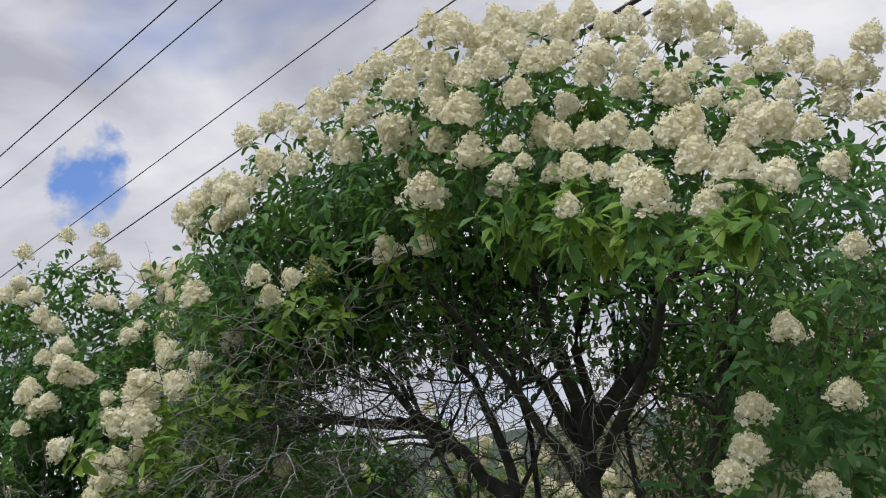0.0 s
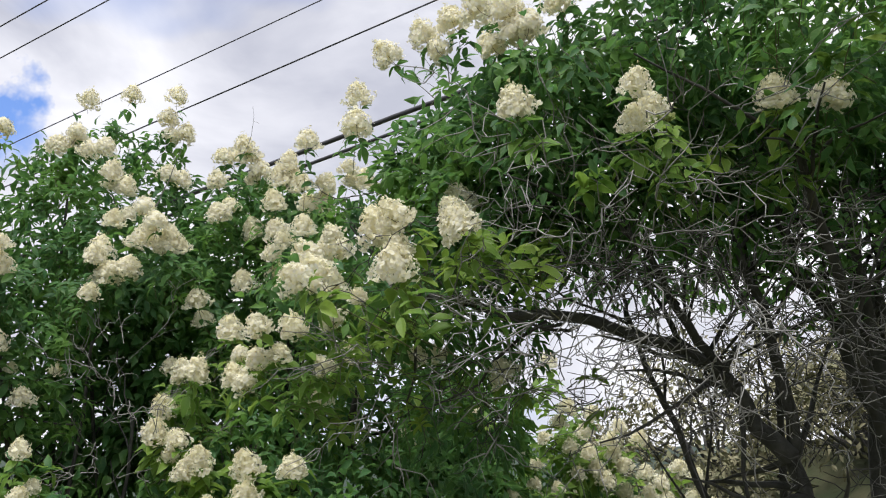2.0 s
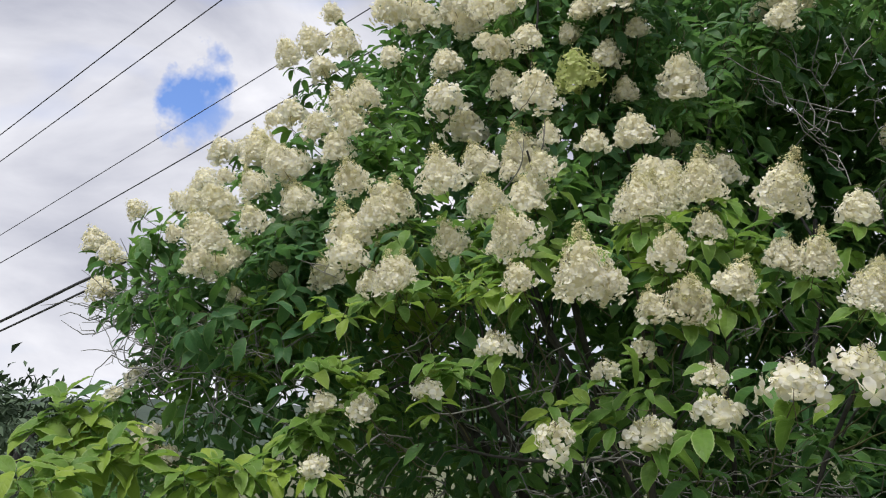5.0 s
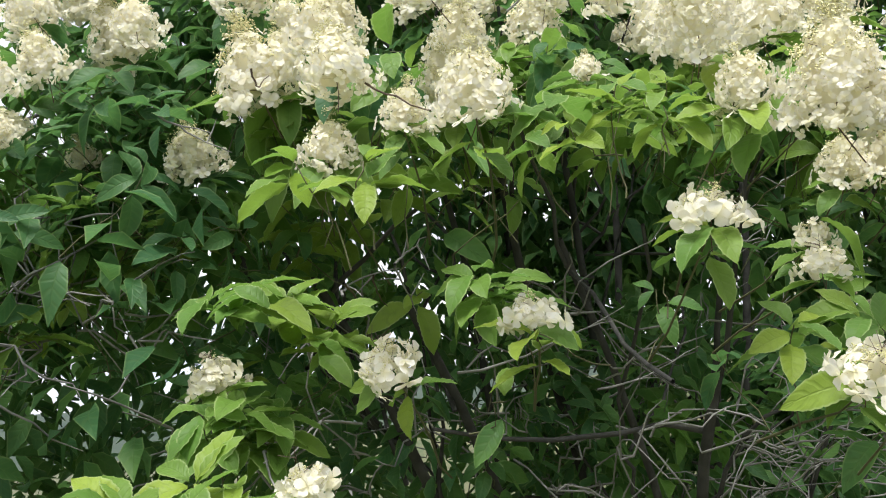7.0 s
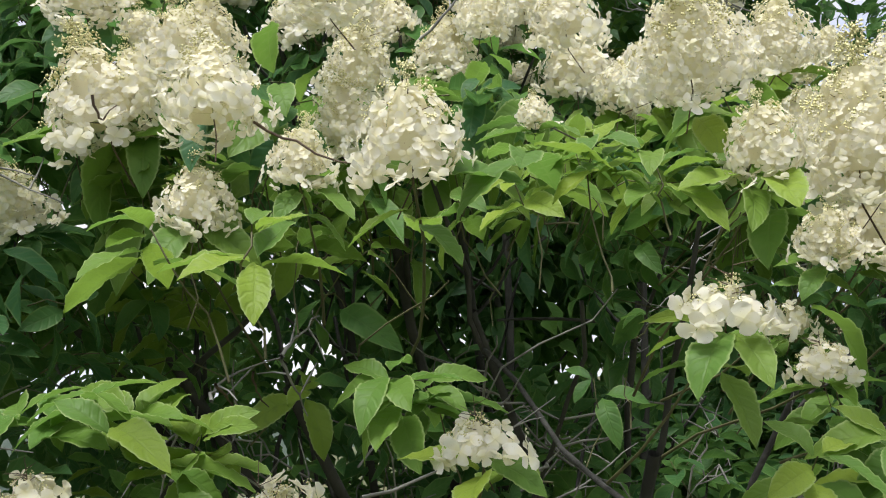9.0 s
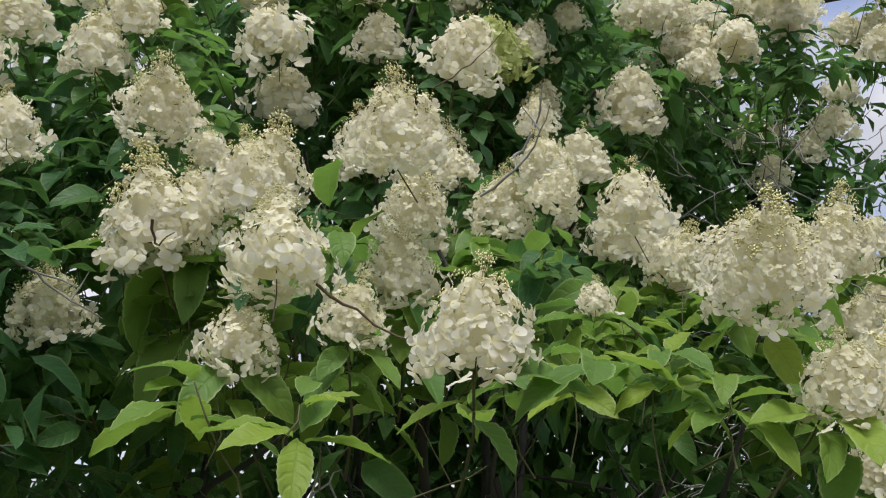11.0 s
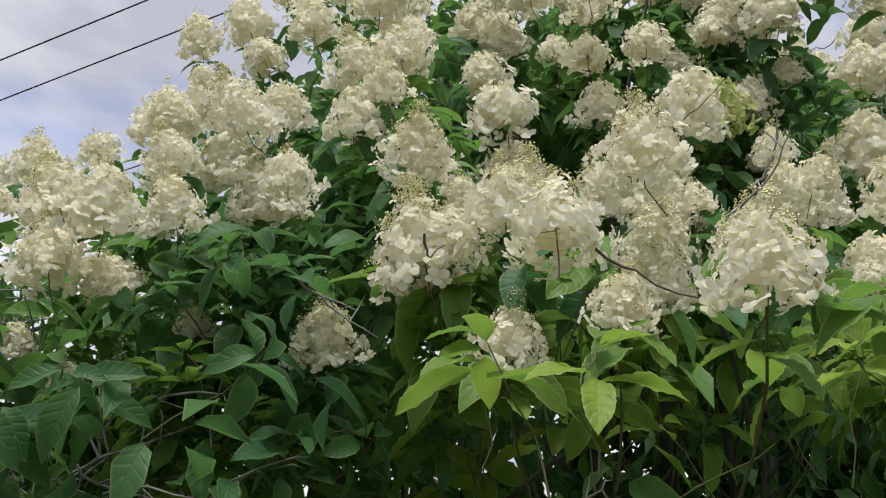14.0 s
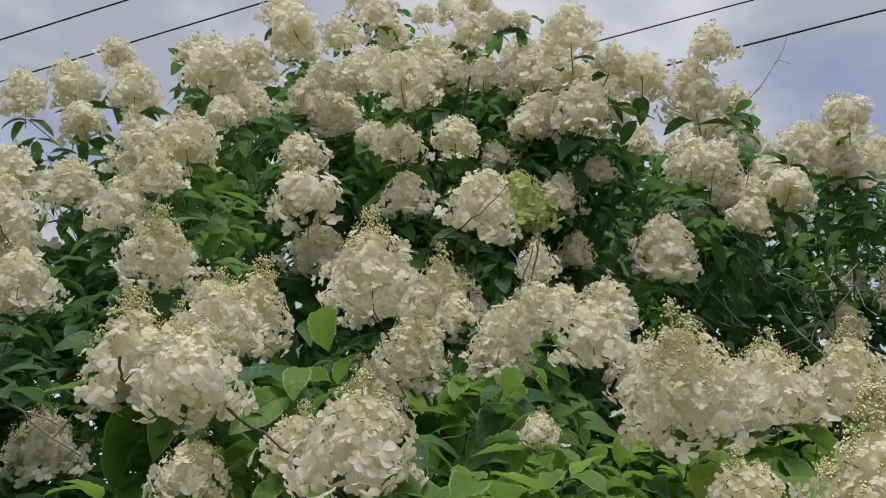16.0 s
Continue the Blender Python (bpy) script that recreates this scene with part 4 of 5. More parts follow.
def ground_z(x, y):
    """The ground slopes down along the lane, with a bank beyond the bushes."""
    s = (x + 2.4) * -0.755 + (y - 1.0) * 0.656
    a = min(1.0, max(0.0, (x - 3.4 + 0.3 * (y - 8.0)) / 3.6))
    b = min(1.0, max(0.0, (y - 4.5) / 3.0)) * min(1.0, max(0.0, (40.0 - y) / 15.0)) * min(1.0, max(0.0, (40.0 - x) / 15.0))
    return -0.1246 * 45 * math.tanh(s / 45) + 2.5 * a * a * (3 - 2 * a) * b


# ---- ground and distance ----
def build_ground():
    rings = np.r_[0, np.geomspace(1.0, 2600, 46)]
    seg = 72
    v, q = [], []
    for r in rings:
        for k in range(seg):
            a = 2 * np.pi * k / seg
            x, y = -1.0 + r * math.sin(a), 2.5 + r * math.cos(a)
            bump = 0.04 * noise.noise((x * 0.8, y * 0.8, 0)) if r < 60 else 0
            v.append((x, y, ground_z(x, y) + bump))
    for i in range(len(rings) - 1):
        for k in range(seg):
            q.append((i * seg + k, i * seg + (k + 1) % seg, (i + 1) * seg + (k + 1) % seg, (i + 1) * seg + k))
    ob = new("ground", raw_mesh("ground", v, q))
    ob.data.materials.append(M_GRASS)
    tagged(ob, "rough sloping grass ground below the bushes", "ground", kind="structure")


def build_hills():
    """Wooded hills round the place, their outline broken by treetops."""
    seg, rows = 520, 9
    v, q = [], []
    for i in range(rows):
        f = i / (rows - 1)
        for k in range(seg):
            a = 2 * np.pi * k / seg
            r = 420 + 160 * f
            crest = 25 + 9 * noise.noise((3 * math.cos(a), 3 * math.sin(a), 4.0))
            h = crest * math.sin(f * 1.45) - 8 * (1 - f) + f * 2.6 * noise.noise((k * 0.9, i * 3.1, 1.0)) + f * 1.6 * noise.noise((k * 2.7, i, 8.0))
            v.append((r * math.sin(a), r * math.cos(a), h))
    for i in range(rows - 1):
        for k in range(seg):
            q.append((i * seg + k, i * seg + (k + 1) % seg, (i + 1) * seg + (k + 1) % seg, (i + 1) * seg + k))
    ob = new("wooded_hill", raw_mesh("wooded_hill", v, q))
    ob.data.materials.append(M_HILL)
    tagged(ob, "dark wooded hills on the skyline", "hill", kind="stuff")


M_POST = rough_material("weathered_concrete", (0.34, 0.34, 0.33), (0.46, 0.46, 0.45), 20.0, 0.9, 0.004)
M_CAP = rough_material("white_cap", (0.74, 0.75, 0.76), (0.66, 0.67, 0.68), 15.0, 0.7, 0.002)
build_ground()
build_hills()


# ---- overhead cables ----
def build_cables():
    """Cables that run along the lane, each hung with a slight sag between poles out of sight."""
    way = np.array([-math.sin(CABLE_TURN) * math.cos(CABLE_DIP), math.cos(CABLE_TURN) * math.cos(CABLE_DIP), math.sin(CABLE_DIP)])
    side = np.array([math.cos(CABLE_TURN), math.sin(CABLE_TURN), 0])
    up = np.cross(side, way)
    for across, high, radius, label in CABLES:
        mid = np.array([-2.4, 1.0, 1.6]) + across * side + high * up
        s = np.linspace(-60, 90, 61)
        pts = mid + s[:, None] * way
        if radius > 0.012:
            pts = pts + 0.012 * np.stack([np.sin(s * 5.0), np.cos(s * 4.1), np.sin(s * 3.3)], 1)
        t = Tubes(6)
        t.add(pts, np.full(len(s), radius))
        me = t.mesh("overhead_cable", mid)
        me.materials.append(M_CABLE)
        ob = new("overhead_cable", me)
        ob.location = mid
        tagged(ob, label, "cable", group="cables along the lane")


build_cables()


# ---- hydrangea bushes ----
def inside(lobe, n, hollow=0.0):
    c, r = np.array(lobe[0:3]), np.array(lobe[3:6])
    d = rng.normal(0, 1, (n, 3))
    d /= np.linalg.norm(d, axis=1)[:, None]
    f = rng.uniform(hollow ** 3, 1, n) ** (1 / 3)
    return c + r * d * f[:, None], d


def crowd(heads, above):
    """Heads packed close beside others, higher up in the crown."""
    more = []
    for x, y, z, w in heads:
        if z > above and w > 0 and rng.random() < 0.45:
            a = rng.uniform(0, 6.28)
            s = w * rng.uniform(0.75, 1.1)
            more.append((x + s * math.cos(a) * 0.8, y + 0.05 + s * abs(math.sin(a)) * 0.6, z + s * math.sin(a) * 0.6, w * rng.uniform(0.8, 1.05)))
    return more


def bush(name, base, label, category, group, heads, lobes, limbs, twigs=(), near_leaves=None, fresh_lit_if=None, coarse=0, core=(0, 0, 2.0), head_leaf=0.096, inner_leaf=0.105, fill=5, sprigs=(), thin_below=0.0, front_below=0.0, hollow=None, dark_twigs=(), crowded=9.0, open_to=((-2.4, 1.0, 1.7),), sprig_tiers=2):
    """One bush: limbs, leafy shoots over its lobes, and flower heads, each with leaves under it.

    heads: rows of x, y, z and width. lobes: rows of centre, radii, count of shoots, count of inner leaves."""
    root = new(name)
    root.location = base
    tagged(root, label, category, group=group)
    org = np.array(base)
    leaves, fresh, inner, stems = Leaves(), Leaves(), Leaves(), Tubes(4)
    open_heads = list(heads)
    heads = open_heads + crowd(heads, crowded)
    for x, y, z, w in heads:
        green = w < 0
        w = abs(w)
        p = np.array([x, y, z])
        out = unit((p - np.array(core)) * (1, 1, 0.4))
        axis = unit(out * 0.45 + np.array([0, 0, 1.0]) + rng.normal(0, 0.22, 3))
        near = np.linalg.norm(p - (-3.5, 3.5, 1.6)) < 2.1
        flower(root, base, p, w, axis, near, green)
        # heads of sunlit boughs get the fresh leaves whose colour carries the light
        young = fresh if fresh_lit_if is not None and fresh_lit_if(p) else leaves
        foot = p - axis * w * (0.50 if near else 0.62)
        size = head_leaf * (min(1.35, max(0.9, w / 0.1)) if young is fresh else 1.0)
        whorl(young, foot, axis, int(rng.integers(4, 7)), size, 0.32, rng.uniform(0, 6))
        foot2 = foot - unit(axis + out * 0.3) * (0.04 if near else 0.07)
        whorl(young, foot2, axis, 3 if near else 4, size * (0.85 if near else 1.05), 0.1 if near else -0.15, rng.uniform(0, 6))
        back = foot2 - out * rng.uniform(0.18, 0.4) - np.array([0, 0, rng.uniform(0.05, 0.2)])
        stems.add(crooked(foot, back, 5, 0.012), [0.0015, 0.0017, 0.002, 0.0023, 0.0027])
        for k in range(1 if z < thin_below or (y < 4.95 and z < front_below) else fill):
            side = unit(rng.normal(0, 1, 3) * (1, 1, 0.5) - out * 0.4)
            shoot(young, stems, foot2 + side * rng.uniform(0.08, 0.22) - out * rng.uniform(0.03, 0.3), axis + side * 0.5, 2, size, int(rng.integers(3, 5)))
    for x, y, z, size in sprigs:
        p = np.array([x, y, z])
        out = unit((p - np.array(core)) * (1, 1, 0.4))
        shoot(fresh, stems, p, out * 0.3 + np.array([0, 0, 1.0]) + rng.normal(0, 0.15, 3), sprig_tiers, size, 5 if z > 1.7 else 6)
    for lobe in lobes:
        pts, way = inside(lobe, lobe[6], 0.82)
        for p, d in zip(pts, way):
            if d[2] < -0.45:
                continue
            shoot(leaves, stems, p, d * (0.7, 0.7, 0.4) + np.array([0, 0, 0.55]) + rng.normal(0, 0.2, 3), int(rng.integers(2, 4)), head_leaf * rng.uniform(0.8, 1.1))
        pts, way = inside(lobe, lobe[7])
        for p, d in zip(pts, way):
            if d[2] < -0.75:
                continue
            inner.add(p, d + rng.normal(0, 0.6, 3) + np.array([0, 0, -0.35]), np.array([0, 0, 1.0]) + rng.normal(0, 0.5, 3), (lobe[8] if len(lobe) > 8 else inner_leaf) * rng.uniform(0.7, 1.1))
    if hollow is not None:
        a = np.array(leaves.rows)
        keep = ~hollow(a[:, :3])
        for x, y, z, w in list(heads) + list(sprigs):
            keep |= np.linalg.norm(a[:, :3] - (x, y, z - 0.05), axis=1) < 0.14
        leaves.rows = list(a[keep])
        # in the hollow below, only sprigs and heads carry fresh leaves; half the others take the darker leaf colour in
        # place of shade
        a = np.array(fresh.rows)
        stay = ~hollow(a[:, :3])
        for x, y, z, w in list(heads) + list(sprigs):
            stay |= np.linalg.norm(a[:, :3] - (x, y, z - 0.04), axis=1) < (0.085 if z > 1.7 else 0.13)
        drop = a[~stay]
        fresh.rows = list(a[stay])
        leaves.rows += list(drop[rng.random(len(drop)) < 0.5])
    for kind_of in (leaves, inner, fresh):
        if len(kind_of.rows):
            kind_of.clear_of(open_heads, open_to)
    stems.clear_of(open_heads, open_to)
    if near_leaves is not None:
        a = fresh.split(near_leaves)
        fr = Leaves.frames(a)
        for row, f in zip(a, fr):
            m = Matrix([[*f[0], row[0] - org[0]], [*f[1], row[1] - org[1]], [*f[2], row[2] - org[2]], [0, 0, 0, 1]])
            part("leaf", LEAF_MESHES[int(row[10])], M_LEAF_ONE, root, place=m)
    part("foliage", leaves.mesh("foliage", org, coarse), M_LEAF, root, "dense mid-green toothed leaves", "stuff")
    if len(fresh.rows):
        part("fresh_lit_foliage", fresh.mesh("fresh_lit_foliage", org, coarse, None if coarse else FINE_SHAPES), M_FRESH_LIT, root, "fresh yellow-green leaves at the tips of boughs, coloured brighter as if sunlit", "stuff")
    part("inner_foliage", inner.mesh("inner_foliage", org, 1), M_LEAF, root, "shaded inner leaves", "stuff")
    part("leafy_stem", stems.mesh("leafy_stem", org), M_STEM, root, kind="stuff")
    for a, b, thick in limbs:
        t = Tubes(8)
        steps = 9
        t.add(crooked(a, b, steps, 0.05), np.linspace(thick, thick * 0.45, steps))
        part("limb", t.mesh("limb", org), M_BARK, root)
        # side branches
        t = Tubes(5)
        a, b = np.array(a), np.array(b)
        for k in range(9):
            f = rng.uniform(0.35, 1.0)
            p = a + (b - a) * f
            e = p + unit(rng.normal(0, 1, 3) + unit(b - a) * 0.8 + np.array([0, 0, 0.35])) * rng.uniform(0.3, 0.8)
            t.add(crooked(p, e, 6, 0.03), np.linspace(thick * 0.3, 0.004, 6))
        t.clear_of(open_heads, open_to)
        if t.v:
            part("branch", t.mesh("branch", org), M_BARK, root, kind="stuff")
    for lobe, mat, name_, label_ in [(l, M_TWIG, "dead_twig", "bare grey dead twigs") for l in twigs] + [(l, M_BARK, "inner_branch", "thin dark inner branches") for l in dark_twigs]:
        t = Tubes(4)
        pts, way = inside(lobe, int(lobe[6]))
        for p, d in zip(pts, way):
            run = unit(d * (1, 1, 0.5) + rng.normal(0, 0.5, 3)) * rng.uniform(0.2, 0.55) * (lobe[7] if len(lobe) > 7 else 1.0)
            line = crooked(p, p + run, 8, 0.045)
            t.add(line, np.linspace(0.0030, 0.0011, 8))
            for _ in range(3):
                s = line[int(rng.integers(1, 7))]
                t.add(crooked(s, s + unit(run + rng.normal(0, 0.25, 3)) * rng.uniform(0.08, 0.25), 5, 0.022), [0.0026, 0.0023, 0.002, 0.0016, 0.0010])
        part(name_, t.mesh(name_, org), mat, root, label_, "stuff")
    return root


def at_ground(x, y):
    return (x, y, ground_z(x, y) - 0.05)


GROUP = "white hydrangea bushes along the lane"
B0 = at_ground(-2.0, 6.3)
BUSH_B = bush("hydrangea_bush", B0, "tall hydrangea bush full of cream-white flower heads", "bush", GROUP, HEADS_LOW + HEADS_MID + HEADS_TOP,
     [(-2.7, 5.0, 2.05, 0.85, 0.45, 0.16, 22, 40), (-1.85, 4.9, 1.85, 0.55, 0.4, 0.25, 26, 60), (-2.6, 5.75, 2.5, 1.1, 0.5, 0.6, 120, 700), (-3.4, 5.75, 2.1, 0.55, 0.6, 0.55, 60, 300), (-3.5, 5.4, 1.65, 0.5, 0.5, 0.35, 60, 250),
      (-3.95, 5.95, 1.95, 0.35, 0.35, 0.42, 60, 500), (-3.6, 5.15, 1.88, 0.42, 0.3, 0.26, 50, 60), (-3.75, 6.6, 2.0, 0.45, 0.35, 0.55, 40, 550), (-4.1, 5.45, 2.0, 0.18, 0.2, 0.3, 26, 60), (-4.2, 5.6, 1.1, 0.5, 0.4, 0.28, 50, 250), (-5.2, 7.6, 0.85, 0.7, 0.5, 0.4, 60, 400)]
     + [(-3.95, 5.6, 1.55, 0.4, 0.35, 0.3, 30, 160), (-3.95, 6.0, 1.25, 0.5, 0.3, 0.35, 20, 220), (-3.2, 6.1, 1.3, 0.5, 0.3, 0.35, 10, 350), (-2.7, 6.15, 1.75, 0.6, 0.25, 0.35, 6, 400), (-2.6, 5.55, 1.42, 0.9, 0.25, 0.42, 10, 420)]
     + [(-1.6, 6.1, 1.25, 0.9, 0.3, 0.5, 10, 1300), (-1.9, 5.6, 1.25, 0.7, 0.3, 0.4, 16, 500), (-2.5, 6.4, 3.3, 1.0, 0.5, 0.65, 120, 700), (-1.5, 6.4, 3.4, 0.65, 0.5, 0.65, 80, 400), (-1.9, 7.2, 4.4, 0.7, 0.4, 0.65, 60, 300),
      (-1.2, 6.6, 2.4, 1.0, 0.4, 1.3, 30, 3000, 0.15), (-2.3, 6.9, 2.4, 1.5, 0.4, 1.5, 40, 3800, 0.15), (-1.9, 7.2, 3.9, 1.1, 0.35, 0.9, 20, 1300, 0.14), (-2.4, 7.0, 1.3, 1.3, 0.3, 0.5, 5, 700, 0.16)],
     [((-2.1 + 0.06 * k, 6.2 + 0.05 * (k % 4), B0[2]), tip, 0.018 + 0.003 * (k % 4)) for k, tip in enumerate((
         (-2.7, 5.6, 2.6), (-1.6, 6.2, 3.3), (-3.1, 5.3, 1.8), (-2.3, 4.9, 1.5), (-1.5, 5.2, 1.6), (-2.1, 6.9, 4.2), (-2.9, 5.2, 1.7), (-2.5, 5.5, 2.2), (-1.9, 5.3, 1.9),
         (-2.2, 5.8, 3.0), (-1.3, 5.9, 2.4), (-3.4, 5.7, 2.2), (-2.6, 5.0, 1.8), (-1.8, 6.6, 3.8)))],
     [(-1.25, 5.3, 2.3, 0.35, 0.4, 0.6, 30), (-2.5, 5.35, 1.2, 1.1, 0.5, 0.42, 140), (-4.1, 5.8, 1.95, 0.22, 0.3, 0.25, 90, 0.45), (-3.75, 5.2, 1.72, 0.28, 0.15, 0.12, 24, 0.42)],
     fresh_lit_if=lambda p: p[1] < 5.0 and p[2] < 2.3 and p[0] > -3.6, near_leaves=lambda p: (p[:, 0] < -2.3) & (p[:, 1] < 4.7) & (p[:, 2] < 2.1), core=(-2.2, 6.3, 2.0), sprigs=[(x, y, z + (0.035 if z > 1.7 and y < 4.6 else 0.0), w * (0.94 if z > 1.7 else 1.25)) for x, y, z, w in SPRIGS] + [(x + 0.06, y + 0.03, z - 0.015, w * 1.2) for x, y, z, w in SPRIGS if z < 1.7], thin_below=1.72, front_below=2.0, open_to=((-2.4, 1.0, 1.7), (-3.5, 3.5, 1.6)), hollow=lambda p: (p[:, 1] < 4.95) & (p[:, 2] < 1.83) & (p[:, 0] > -3.6), crowded=3.2)
C0 = at_ground(-0.2, 6.4)
bush("hydrangea_bush", C0, "hydrangea bush with sunlit lower boughs and cream flower heads", "bush", GROUP, HEADS_MIDDLE,
     [(-0.55, 5.35, 2.0, 0.6, 0.4, 0.45, 60, 250), (-0.5, 6.4, 3.5, 0.75, 0.45, 0.8, 90, 1300), (0.1, 6.0, 2.4, 0.8, 0.45, 1.0, 60, 1500, 0.12), (-0.3, 5.6, 1.2, 0.9, 0.5, 0.7, 60, 900), (0.5, 5.2, 1.7, 0.7, 0.5, 0.6, 60, 900), (-0.6, 7.0, 3.0, 1.0, 0.35, 1.5, 20, 3400, 0.15), (0.8, 6.15, 2.0, 0.55, 0.3, 0.75, 40, 1600), (0.15, 5.2, 3.2, 0.5, 0.35, 0.65, 60, 1000), (-0.9, 6.1, 1.0, 0.8, 0.3, 0.6, 6, 1000, 0.13), (-0.6, 6.2, 1.5, 0.6, 0.25, 0.5, 6, 900, 0.13), (0.6, 6.0, 1.1, 0.9, 0.35, 0.6, 8, 1200, 0.12), (1.0, 6.1, 2.25, 0.5, 0.25, 0.5, 8, 1000, 0.13)],
     [((-0.2, 6.4, C0[2]), (-0.5, 5.5, 2.2), 0.05), ((-0.1, 6.45, C0[2]), (-0.3, 6.3, 3.6), 0.06), ((-0.15, 6.35, C0[2]), (0.2, 5.9, 2.6), 0.05)],
     core=(-0.2, 6.5, 2.0), fresh_lit_if=lambda p: p[1] < 5.5 and p[2] < 2.9, coarse=3, head_leaf=0.095, crowded=3.4)
A0 = at_ground(2.45, 3.4)
bush("hydrangea_bush", A0, "old tree-like hydrangea with bare dark stems under a flowering crown", "bush", GROUP, HEADS_CROWN,
     [(0.0, 3.6, 2.75, 0.55, 0.5, 0.28, 40, 150), (0.7, 2.9, 3.45, 0.6, 0.6, 0.5, 32, 220), (1.7, 1.9, 3.4, 0.65, 0.6, 0.40, 50, 300), (2.6, 1.5, 3.3, 0.65, 0.6, 0.45, 80, 500), (1.6, 2.9, 3.85, 1.1, 0.8, 0.45, 40, 900),
      (3.0, 2.6, 3.7, 0.9, 0.7, 0.55, 80, 900), (2.85, 1.15, 2.35, 0.40, 0.4, 0.6, 60, 150), (1.4, 3.3, 3.15, 1.2, 0.6, 0.40, 10, 1300), (2.7, 3.3, 3.0, 0.9, 0.6, 0.5, 10, 1000), (2.0, 2.2, 3.95, 0.9, 0.6, 0.25, 30, 700)]
     + [(3.7, 3.2, 2.8, 0.8, 0.5, 0.8, 10, 1000), (1.5, 3.75, 3.35, 0.9, 0.3, 0.45, 6, 1500, 0.1), (2.5, 3.6, 3.55, 0.9, 0.3, 0.4, 6, 1200, 0.1), (3.3, 3.3, 3.4, 0.8, 0.3, 0.42, 6, 900, 0.1), (3.3, 3.3, 2.85, 0.6, 0.3, 0.35, 6, 600, 0.1),
      (1.75, 3.3, 3.75, 0.85, 0.35, 0.32, 10, 1300, 0.1), (0.8, 3.9, 3.4, 0.5, 0.3, 0.45, 10, 800, 0.1), (0.40, 3.95, 3.52, 0.33, 0.35, 0.40, 40, 800, 0.1), (0.95, 3.3, 3.5, 0.6, 0.4, 0.5, 10, 1400, 0.095), (1.8, 3.0, 3.85, 1.0, 0.45, 0.4, 10, 1300, 0.095)]
     + [(3.1, 1.4, 2.0, 0.35, 0.3, 0.35, 30, 200), (3.75, 2.3, 3.1, 0.5, 0.4, 0.55, 30, 700), (0.42, 3.9, 2.75, 0.62, 0.5, 0.42, 20, 1300), (0.7, 4.6, 2.35, 0.4, 0.3, 0.4, 6, 800), (3.6, 1.9, 2.6, 0.6, 0.5, 0.9, 60, 900), (0.6, 3.7, 3.3, 0.42, 0.4, 0.45, 60, 1100), (1.5, 4.3, 3.22, 1.2, 0.3, 0.33, 6, 800, 0.1), (3.5, 3.4, 2.3, 0.7, 0.4, 0.8, 10, 1500), (1.8, 3.4, 3.5, 0.75, 0.3, 0.26, 6, 450, 0.13), (2.8, 3.5, 3.75, 0.7, 0.3, 0.25, 6, 400, 0.13), (1.3, 3.7, 3.95, 0.8, 0.3, 0.3, 6, 600, 0.13), (2.2, 3.5, 4.0, 0.9, 0.3, 0.25, 6, 600, 0.13)],
     [((2.45, 3.4, A0[2]), (2.50, 3.4, 2.40), 0.105), ((2.50, 3.4, 2.32), (2.30, 3.2, 3.4), 0.055), ((2.48, 3.4, 2.30), (1.96, 3.3, 3.3), 0.045), ((2.50, 3.4, 2.35), (3.25, 3.2, 3.35), 0.060), ((2.52, 3.4, 2.45), (2.62, 3.35, 3.5), 0.035),
      ((2.40, 3.4, A0[2] + 0.5), (1.98, 3.4, 2.12), 0.075), ((2.00, 3.4, 2.08), (1.45, 3.4, 2.62), 0.050), ((1.50, 3.4, 2.58), (0.2, 3.5, 2.80), 0.034), ((2.02, 3.4, 2.10), (1.75, 3.3, 3.2), 0.034), ((1.75, 3.4, 2.38), (1.10, 3.2, 3.2), 0.026),
      ((2.62, 3.4, A0[2]), (2.80, 3.4, 3.1), 0.028), ((2.5, 3.35, A0[2] + 0.2), (2.75, 1.6, 2.6), 0.040), ((2.9, 3.5, A0[2]), (3.5, 3.2, 3.2), 0.045), ((2.3, 3.6, A0[2]), (1.5, 4.1, 2.9), 0.030), ((2.2, 3.7, A0[2]), (2.15, 3.9, 3.2), 0.030), ((2.45, 3.3, 2.0), (1.6, 2.5, 3.3), 0.035), ((2.55, 3.3, 2.2), (3.0, 2.4, 3.3), 0.040)],
     [(1.1, 2.7, 2.6, 0.9, 0.6, 0.45, 85), (0.5, 3.3, 2.5, 0.8, 0.6, 0.36, 46), (2.2, 2.6, 2.5, 0.8, 0.5, 0.5, 48), (1.0, 2.6, 3.05, 0.8, 0.5, 0.35, 50)],
     core=(1.9, 3.2, 2.6), fresh_lit_if=lambda p: p[0] < 1.6 and p[2] < 3.75, open_to=((0.8, -1.4, 2.1),), coarse=3, fill=3, head_leaf=0.085, sprigs=[(x, y - 0.10, z + 0.06, w * 1.15) for x, y, z, w in SPRIGS_CROWN], inner_leaf=0.08, sprig_tiers=3, crowded=9.0, dark_twigs=[(1.35, 2.5, 2.62, 0.6, 0.5, 0.36, 70), (1.4, 3.4, 2.55, 1.3, 0.6, 0.6, 95), (2.7, 3.2, 2.3, 0.8, 0.6, 0.8, 65), (1.2, 3.1, 3.0, 1.3, 0.6, 0.4, 50)])
E0 = at_ground(2.0, 7.3)
